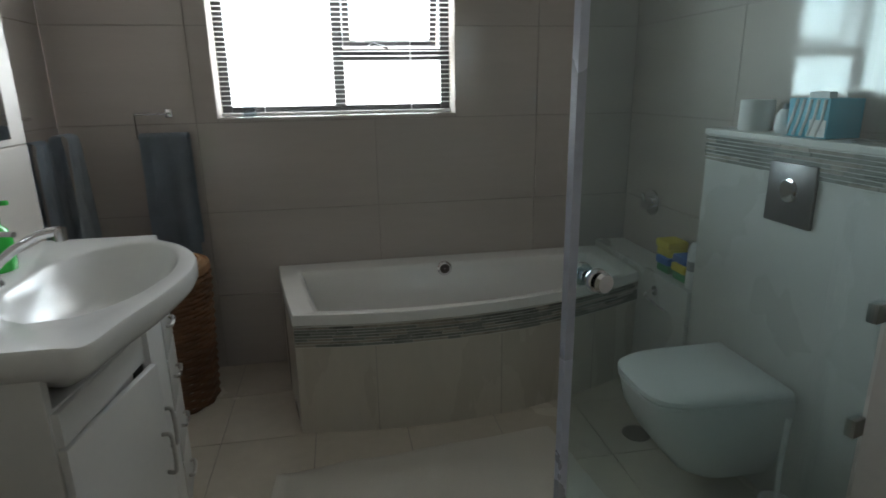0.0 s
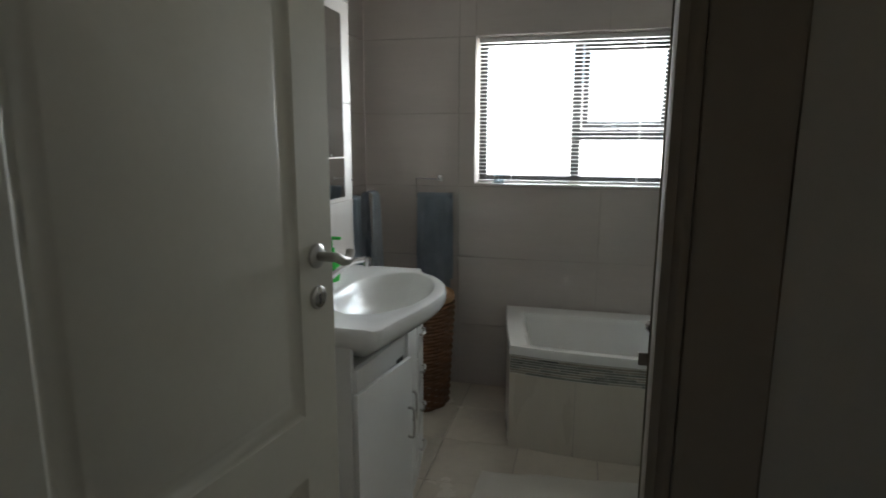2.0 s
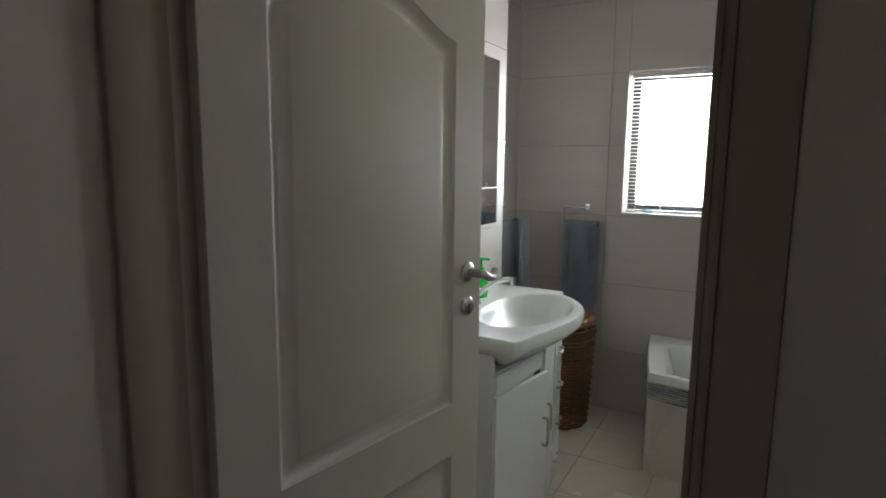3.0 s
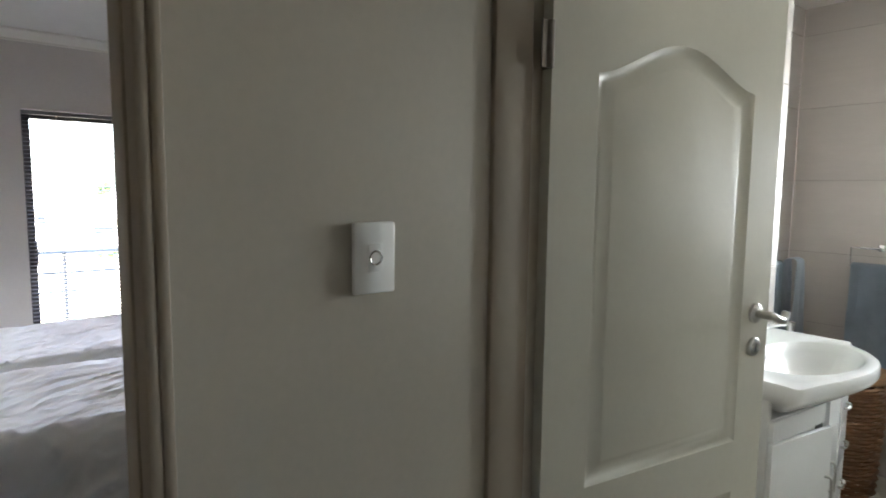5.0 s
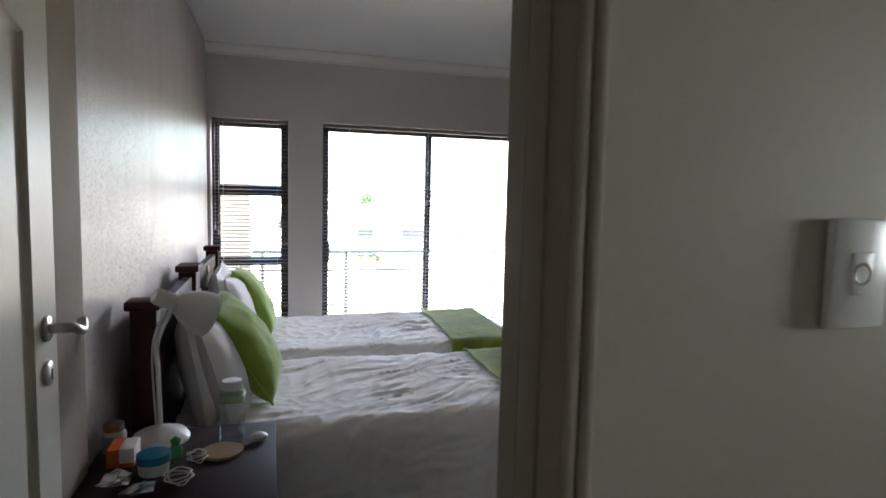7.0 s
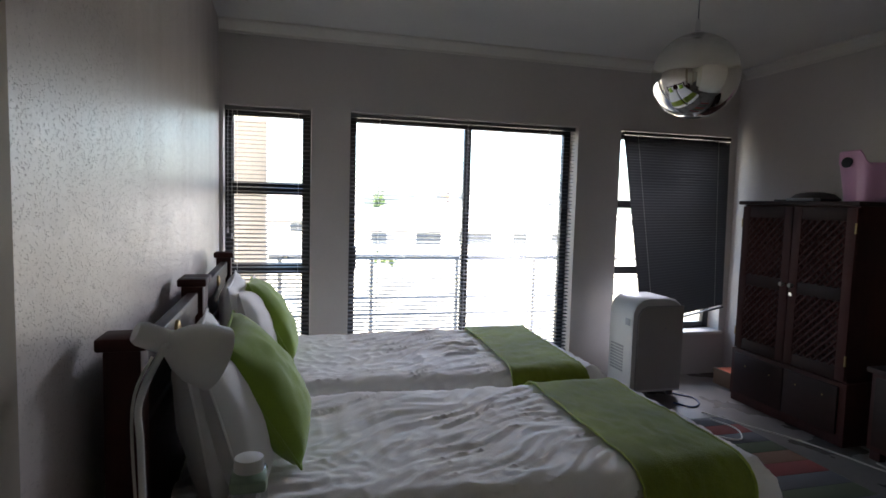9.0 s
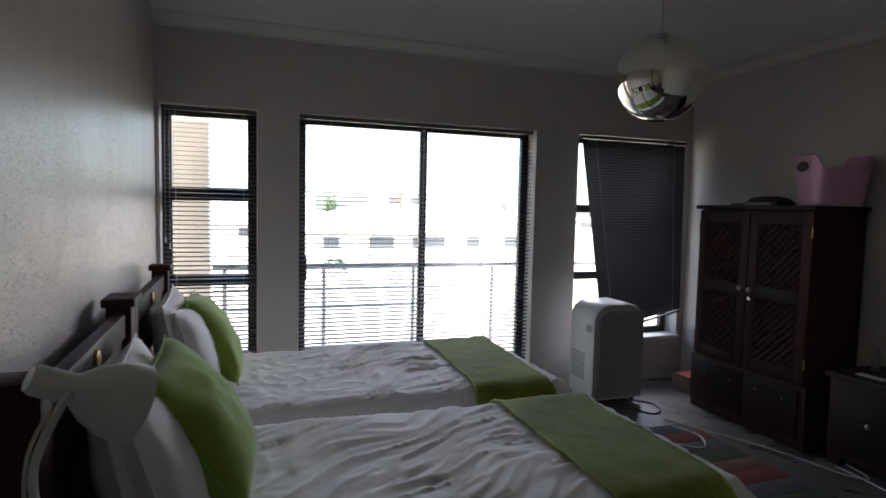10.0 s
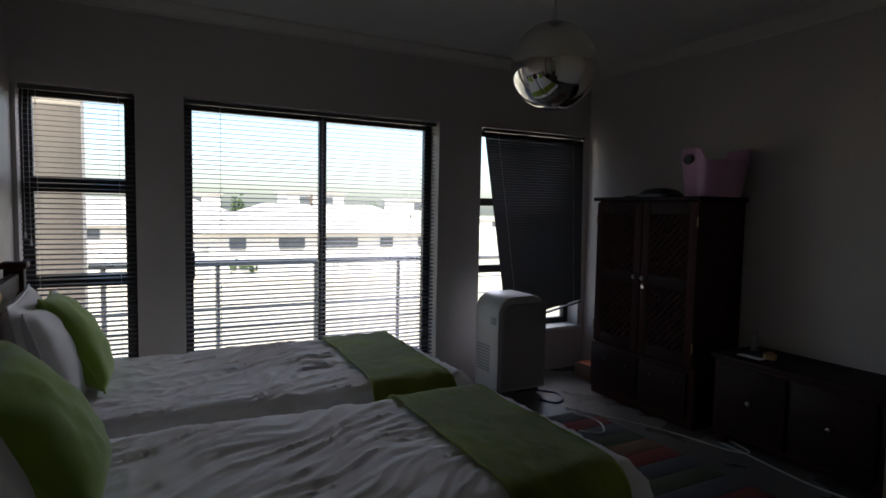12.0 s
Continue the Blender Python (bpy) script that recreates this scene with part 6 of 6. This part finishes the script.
def aircon():
    a = thing("portable_air_conditioner", (-4.27, -0.12, FZ), "white portable air conditioner standing by the window", "air conditioner")
    x0, x1, y0, y1 = -4.41, -4.12, -0.325, 0.09
    prof = [(y0, FZ + 0.05), (y0, 0.746), (y0 + 0.025, 0.801), (y0 + 0.075, 0.838), (y0 + 0.13, 0.848), (y1 - 0.13, 0.848), (y1 - 0.07, 0.831), (y1 - 0.02, 0.791), (y1, 0.736), (y1, FZ + 0.05)]
    part("body", loft([[(x0, y, z) for y, z in prof], [(x1 - 0.02, y, z) for y, z in prof], [(x1 - 0.004, y * 0.97 + (y0 + y1) / 2 * 0.03, 0.175 + (z - 0.175) * 0.985) for y, z in prof]]), "aircon_body", a)
    fp = [(y0 + 0.045, FZ + 0.07), (y0 + 0.045, 0.716), (y0 + 0.075, 0.761), (y0 + 0.12, 0.781), (y1 - 0.02, 0.781), (y1 - 0.012, 0.726), (y1 - 0.012, FZ + 0.07)]
    part("front_panel", loft([[(x1 - 0.004, y, z) for y, z in fp], [(x1 + 0.008, y, z) for y, z in fp]]), "aircon_front", a, "raised grey-beige front panel with shade in its colour")
    part("panel_gap", loft([[(x1 - 0.0038, y, z) for y, z in [(y0 + 0.038, FZ + 0.065), (y0 + 0.038, 0.721), (y0 + 0.07, 0.769), (y0 + 0.117, 0.789), (y1 - 0.005, 0.789), (y1 - 0.005, FZ + 0.065)]], [(x1 - 0.0025, y, z) for y, z in [(y0 + 0.038, FZ + 0.065), (y0 + 0.038, 0.721), (y0 + 0.07, 0.769), (y0 + 0.117, 0.789), (y1 - 0.005, 0.789), (y1 - 0.005, FZ + 0.065)]]]), "grey_plastic", a)
    part("display", box(x1 - 0.09, x1 - 0.03, y0 - 0.003, y0 + 0.001, 0.645, 0.695, 0.001), "grey_plastic", a, "grey control display")
    for k in range(9):
        part("grille_slat", box(x0 + 0.03, x1 - 0.10, y0 - 0.004, y0 + 0.001, 0.30 + 0.022 * k, 0.312 + 0.022 * k), "grey_plastic", a)
    for x in (x0 + 0.05, x1 - 0.06):
        for y in (y0 + 0.05, y1 - 0.05):
            part("castor", lathe([(0.0, -0.012), (0.025, -0.012), (0.025, 0.012), (0.0, 0.012)], (x, y, FZ + 0.025), 16, "x"), "black_plastic", a)
    part("badge", lathe([(0.0, x1 + 0.008), (0.009, x1 + 0.008), (0.008, x1 + 0.010), (0.0, x1 + 0.010)], (0, y0 + 0.26, 0.63), 16, "x"), "grey_plastic", a)
    part("hose", tube(spline([(x0 + 0.02, -0.02, 0.6), (x0 - 0.09, -0.03, 0.66), (x0 - 0.16, 0.0, 0.74)], 6), 0.06, 16), "white_plastic", a, "ribbed white exhaust hose")


aircon()


def wardrobe():
    w = thing("wardrobe", (-3.58, 0.64, FZ), "dark mahogany wardrobe with lattice door panels over a drawer", "wardrobe")
    x0, x1, y0, y1 = -4.015, -3.155, 0.43, BED_N - 0.012
    part("carcass", box(x0 + 0.006, x1 - 0.006, y0 + 0.022, y1, 0.50, 1.515), "dark_wood", w)
    part("cornice", box(x0 - 0.018, x1 + 0.018, y0 - 0.022, y1, 1.516, 1.542, 0.007), "dark_wood_h", w)
    part("lower_chest", box(x0 - 0.014, x1 + 0.014, y0 + 0.004, y1, FZ + 0.05, 0.499, 0.004), "dark_wood", w)
    part("plinth", box(x0 - 0.008, x1 + 0.008, y0 + 0.012, y1, FZ, FZ + 0.05, 0.003), "dark_wood", w)
    xm_ = x0 + 0.425
    for a, c in ((x0 + 0.03, xm_ + 0.02), (xm_ + 0.026, x1 - 0.03)):
        dr = part("drawer", box(a, c, y0 - 0.012, y0 + 0.004, FZ + 0.07, 0.475, 0.005), "dark_wood_h", w)
        for q in (0.25, 0.75):
            part("stud", lathe([(0.0, y0 - 0.012), (0.006, y0 - 0.012), (0.004, y0 - 0.016), (0.0, y0 - 0.017)], (a + (c - a) * q, 0, 0.40), 8, "y"), "brass", dr, "small brass stud")
    for a, c, hx in ((x0 + 0.008, xm_ - 0.003, xm_ - 0.035), (xm_ + 0.003, x1 - 0.008, xm_ + 0.035)):
        d = part("door", box(a, a + 0.062, y0, y0 + 0.024, 0.51, 1.505, 0.003), "dark_wood", w)
        part("stile", box(c - 0.062, c, y0, y0 + 0.024, 0.51, 1.505, 0.003), "dark_wood", d)
        for z0, z1 in ((0.51, 0.585), (0.965, 1.04), (1.43, 1.505)):
            part("door_rail", box(a + 0.063, c - 0.063, y0 + 0.001, y0 + 0.023, z0, z1, 0.003), "dark_wood_h", d)
        for z0, z1 in ((0.585, 0.965), (1.04, 1.43)):
            b = bmesh.new()
            wd, ht = c - a - 0.126, z1 - z0
            step = 0.05
            for sgn in (1, -1):
                k = -int(ht / step) - 1
                while k * step < wd + ht:
                    # slanting slat clipped to the field
                    s0 = k * step
                    lo = max(0.0, -s0) if sgn > 0 else max(0.0, s0 - wd)
                    hi = min(ht, wd - s0) if sgn > 0 else min(ht, s0)
                    if hi - lo > 0.01:
                        pts = []
                        for q in (lo, hi):
                            xx = a + 0.063 + (s0 + q if sgn > 0 else s0 - q)
                            pts.append(Vector((xx, y0 + (0.010 if sgn > 0 else 0.0125), z0 + q)))
                        tube(pts, 0.0115, 6, b)
                    k += 1
            part("lattice", b, "dark_wood", d, "open diagonal lattice panel")
            part("backing", box(a + 0.063, c - 0.063, y0 + 0.0205, y0 + 0.0218, z0, z1), "black_plastic", d)
        part("knob", lathe([(0.0, y0), (0.009, y0), (0.008, y0 - 0.012), (0.016, y0 - 0.02), (0.013, y0 - 0.03), (0.0, y0 - 0.033)], (hx, 0, 1.012), 16, "y"), "dark_steel", d)
        for zh in (0.60, 1.36):
            xh = a if a < xm_ - 0.2 else c
            part("hinge", box(xh - 0.004, xh + 0.004, y0 - 0.004, y0 + 0.004, zh, zh + 0.06), "brass", d)
    part("padlock", lathe([(0.009, y0 - 0.004), (0.013, y0 - 0.004), (0.013, y0 - 0.010), (0.009, y0 - 0.010), (0.009, y0 - 0.004)], (xm_ + 0.03, 0, 0.955), 16, "y"), "silver_foil", w, "small bright lock ring")


wardrobe()


def pink_tub():
    p = thing("storage_tub", (-3.23, 0.655, 1.542), "pink soft plastic storage tub with handle holes on the wardrobe", "tub")
    pts = []
    for r, z in ((0.80, 0.001), (0.83, 0.006), (1.0, 0.20), (1.03, 0.212), (1.0, 0.218), (0.96, 0.20), (0.80, 0.02)):
        ring = []
        for i in range(44):
            a = 2 * math.pi * i / 44
            lift = 0.075 * min(1.0, max(0, abs(math.cos(a)) - 0.72) / 0.18) if z > 0.15 else 0
            ring.append((0.175 * r * math.copysign(abs(math.cos(a)) ** 0.6, math.cos(a)), 0.145 * r * math.copysign(abs(math.sin(a)) ** 0.6, math.sin(a)), z + lift))
        pts.append(ring)
    turn = pose(-3.235, 0.645, 1.542, 0, 0, 74)
    b = loft(pts)
    b.transform(turn)
    part("tub", b, "pink", p)
    hole = lathe([(0.0, -0.1855), (0.030, -0.1855), (0.030, -0.1785), (0.0, -0.1785)], (0, 0, 0.225), 20, "x", (1.0, 1.0))
    hole.transform(turn @ Matrix.Diagonal((1.0, 1.5, 1.0, 1.0)))
    part("handle_hole", hole, "black_plastic", p, "dark oval handle hole")


pink_tub()
hat = thing("black_cap", (-3.66, 0.62, 1.542), "flat black cap lying on the wardrobe", "cap")
part("crown", lathe([(0.0, 1.543), (0.13, 1.543), (0.135, 1.56), (0.10, 1.592), (0.04, 1.605), (0.0, 1.606)], (-3.62, 0.62, 0), 24, squash=(1.2, 0.9)), "black_plastic", hat)
part("peak", prism([(-3.76, 0.56), (-3.84, 0.52), (-3.87, 0.60), (-3.84, 0.68), (-3.74, 0.69)], 1.545, 1.556, 0.004), "black_plastic", hat)
fld = thing("folded_cloth", (-3.56, 0.50, 1.542), "folded grey cloth lying on the wardrobe", "cloth")
part("cloth", box(-3.67, -3.46, 0.44, 0.50, 1.543, 1.562, 0.008), "towel_dark", fld)

chest = thing("dresser", (-2.45, 0.66, FZ), "low dark wooden dresser against the wall", "dresser")
part("body", box(-3.03, -1.75, 0.47, BED_N - 0.01, FZ + 0.05, 0.605, 0.004), "dark_wood", chest)
part("top", box(-3.05, -1.73, 0.45, BED_N - 0.006, 0.606, 0.635, 0.005), "dark_wood_h", chest)
for k in range(3):
    dr = part("drawer", box(-3.00 + 0.42 * k, -2.60 + 0.42 * k, 0.457, 0.471, FZ + 0.08, 0.585, 0.004), "dark_wood_h", chest)
    part("knob", lathe([(0.0, 0.457), (0.012, 0.455), (0.014, 0.441), (0.0, 0.435)], (-2.80 + 0.42 * k, 0, 0.40), 14, "y"), "dark_steel", dr)
for x in (-2.98, -1.80):
    for y in (0.50, 0.82):
        part("foot", box(x - 0.03, x + 0.03, y - 0.03, y + 0.03, FZ, FZ + 0.05, 0.003), "dark_wood", chest)
DT = 0.6355
for x, y, h_, r_, mm, nm, lb in ((-2.96, 0.72, 0.12, 0.020, "grey_plastic", "perfume_bottle", "small dark perfume bottle on the dresser"), (-2.90, 0.64, 0.03, 0.035, "clear_plastic", "cream_jar", "small clear glass dish on the dresser"), (-2.80, 0.62, 0.04, 0.035, "cork", "trinket_bowl", "small tan trinket bowl on the dresser")):
    o = thing(nm, (x, y, DT), lb, nm.split("_")[-1])
    part("body", lathe([(0.0, DT), (r_, DT), (r_, DT + h_ * 0.7), (r_ * 0.5, DT + h_ * 0.8), (r_ * 0.5, DT + h_), (0.0, DT + h_)], (x, y, 0), 18), mm, o)
pap = thing("paper_stack", (-2.86, 0.57, DT), "loose white papers lying on the dresser", "paper")
part("sheet", box(-2.94, -2.80, 0.53, 0.58, DT, DT + 0.004), "paper", pap)

bx = thing("cardboard_box", (-4.25, 0.68, FZ), "low brown cardboard box beside the wardrobe", "box")
part("carton", box(-4.37, -4.06, 0.58, 0.82, FZ + 0.001, FZ + 0.118, 0.004), "cardboard", bx)
part("flap", box(-4.37, -4.06, 0.575, 0.581, FZ + 0.10, FZ + 0.125), "cardboard", bx)
part("inner", box(-4.355, -4.075, 0.595, 0.805, FZ + 0.119, FZ + 0.121), "cable_orange", bx, "reddish contents of the box")

# striped rug, each stripe a woven band
rug = thing("rug", (-3.1, -0.05, FZ), "multicoloured striped wool rug on the cement floor", "rug")
for k in range(10):
    x0 = -3.70 + 0.13 * k
    part("stripe", box(x0, x0 + 0.129, -0.62, 0.10, FZ + 0.001, FZ + 0.009, 0.003), ["rug_grey", "rug_red", "rug_grey", "rug_green", "rug_tan", "rug_red", "rug_grey", "rug_green"][k % 8], rug)
CZ = FZ + 0.006
for nm, pts, r_, mm, lb in (
        ("extension_cable", [(-3.80, 0.02), (-3.57, 0.13), (-3.31, 0.26), (-3.08, 0.335), (-2.85, 0.39), (-2.79, 0.47), (-2.95, 0.52)], 0.0045, "cable_white", "white extension cable lying across the floor"),
        ("mains_lead", [(-2.94, 0.44), (-2.80, 0.43), (-2.60, 0.40), (-2.41, 0.38), (-2.2, 0.40)], 0.0045, "cable_white", "white mains lead along the foot of the dresser"),
        ("power_cable", [(-4.22, 0.06), (-4.145, 0.10), (-4.07, 0.16), (-3.95, 0.12), (-3.90, 0.02), (-4.0, -0.05)], 0.006, "cable_blue", "dark blue power cable looped beside the air conditioner"),
        ("looped_cable", [(-3.66, -0.03), (-3.50, 0.015), (-3.38, -0.04), (-3.34, -0.11), (-3.42, -0.2)], 0.0045, "cable_white", "thin pale cable looped on the rug")):
    lift = 0.010 if nm == "looped_cable" else 0.0
    tagged(part(nm, tube(spline([(x, y, CZ + lift) for x, y in pts], 8), r_, 8), mm), lb, "cable")


# ---------------- tiles, last ----------------
def tile_mesh(name, w, h, t, material):
    b = box(-w / 2, w / 2, -h / 2, h / 2, 0, t, 0.0012, 1)
    me = bpy.data.meshes.new(name)
    b.to_mesh(me)
    b.free()
    me.materials.append(M[material])
    return me


CACHE = {}


def lay(parent, frame_m, cells, material, t=0.006, gap=0.003):
    """Tiles as objects of their own on shared meshes; cells (u0, u1, v0, v1) in the plane of frame_m."""
    for u0, u1, v0, v1 in cells:
        w, h = round(u1 - u0 - gap, 4), round(v1 - v0 - gap, 4)
        if w < 0.01 or h < 0.01:
            continue
        key = (w, h, material)
        if key not in CACHE:
            CACHE[key] = tile_mesh("tile", w, h, t, material)
        o = new("tile", CACHE[key])
        o.parent = parent
        o.matrix_basis = frame_m @ Matrix.Translation(((u0 + u1) / 2, (v0 + v1) / 2, 0))


def cells(u0, u1, v0, v1, du, dv, ou, ov, holes=()):
    """Grid of tiles cut to the field and round the openings."""
    out = []
    i = math.floor((u0 - ou) / du)
    while ou + i * du < u1:
        j = math.floor((v0 - ov) / dv)
        while ov + j * dv < v1:
            a0, a1 = max(u0, ou + i * du), min(u1, ou + (i + 1) * du)
            c0, c1 = max(v0, ov + j * dv), min(v1, ov + (j + 1) * dv)
            rects = [(a0, a1, c0, c1)]
            for h0, h1, k0, k1 in holes:
                nxt = []
                for r in rects:
                    if r[1] <= h0 or r[0] >= h1 or r[3] <= k0 or r[2] >= k1:
                        nxt.append(r)
                        continue
                    if r[0] < h0:
                        nxt.append((r[0], h0, r[2], r[3]))
                    if r[1] > h1:
                        nxt.append((h1, r[1], r[2], r[3]))
                    m0, m1 = max(r[0], h0), min(r[1], h1)
                    if r[2] < k0:
                        nxt.append((m0, m1, r[2], k0))
                    if r[3] > k1:
                        nxt.append((m0, m1, k1, r[3]))
                rects = nxt
            out += [r for r in rects if r[1] - r[0] > 0.008 and r[3] - r[2] > 0.008]
            j += 1
        i += 1
    return out


OB = bpy.data.objects
north = Matrix(((1, 0, 0, 0), (0, 0, -1, WIN_Y + 0.006), (0, 1, 0, 0), (0, 0, 0, 1)))
lay(OB["wall_bathroom_north"], north, cells(BATH_W, BATH_E, 0, CEIL_BATH, 0.80, 0.4135, -0.53, -0.036, [BWIN]), "wall_tile")
west = Matrix(((0, 0, 1, BATH_W - 0.006), (1, 0, 0, 0), (0, 1, 0, 0), (0, 0, 0, 1)))
lay(OB["wall_bathroom_west"], west, cells(VAN_Y, WIN_Y, 0, CEIL_BATH, 0.80, 0.4135, 0.50, -0.036), "wall_tile")
east = Matrix(((0, 0, -1, BATH_E + 0.006), (1, 0, 0, 0), (0, 1, 0, 0), (0, 0, 0, 1)))
lay(OB["wall_bathroom_east"], east, cells(BATH_S, WIN_Y, 0, CEIL_BATH, 0.80, 0.4135, 0.50, -0.036), "shelf_wall_tile")
west2 = Matrix(((0, 0, 1, VAN_X - 0.006), (1, 0, 0, 0), (0, 1, 0, 0), (0, 0, 0, 1)))
lay(OB["wall_vanity"], west2, cells(BATH_S, VAN_Y, 0, CEIL_BATH, 0.80, 0.4135, -0.39, -0.036), "vanity_tile")
lay(OB["wall_vanity"], Matrix(((1, 0, 0, 0), (0, 0, 1, VAN_Y - 0.006), (0, 1, 0, 0), (0, 0, 0, 1))), cells(BATH_W, VAN_X - 0.002, 0, CEIL_BATH, 0.80, 0.4135, -1.4, -0.036), "wall_tile")
flat = Matrix.Translation((0, 0, -0.006))
lay(OB["floor_bathroom"], flat, cells(BATH_W, BATH_E, HALL_N + 0.01, WIN_Y, 0.37, 0.37, -0.44, 0.23), "floor_tile")
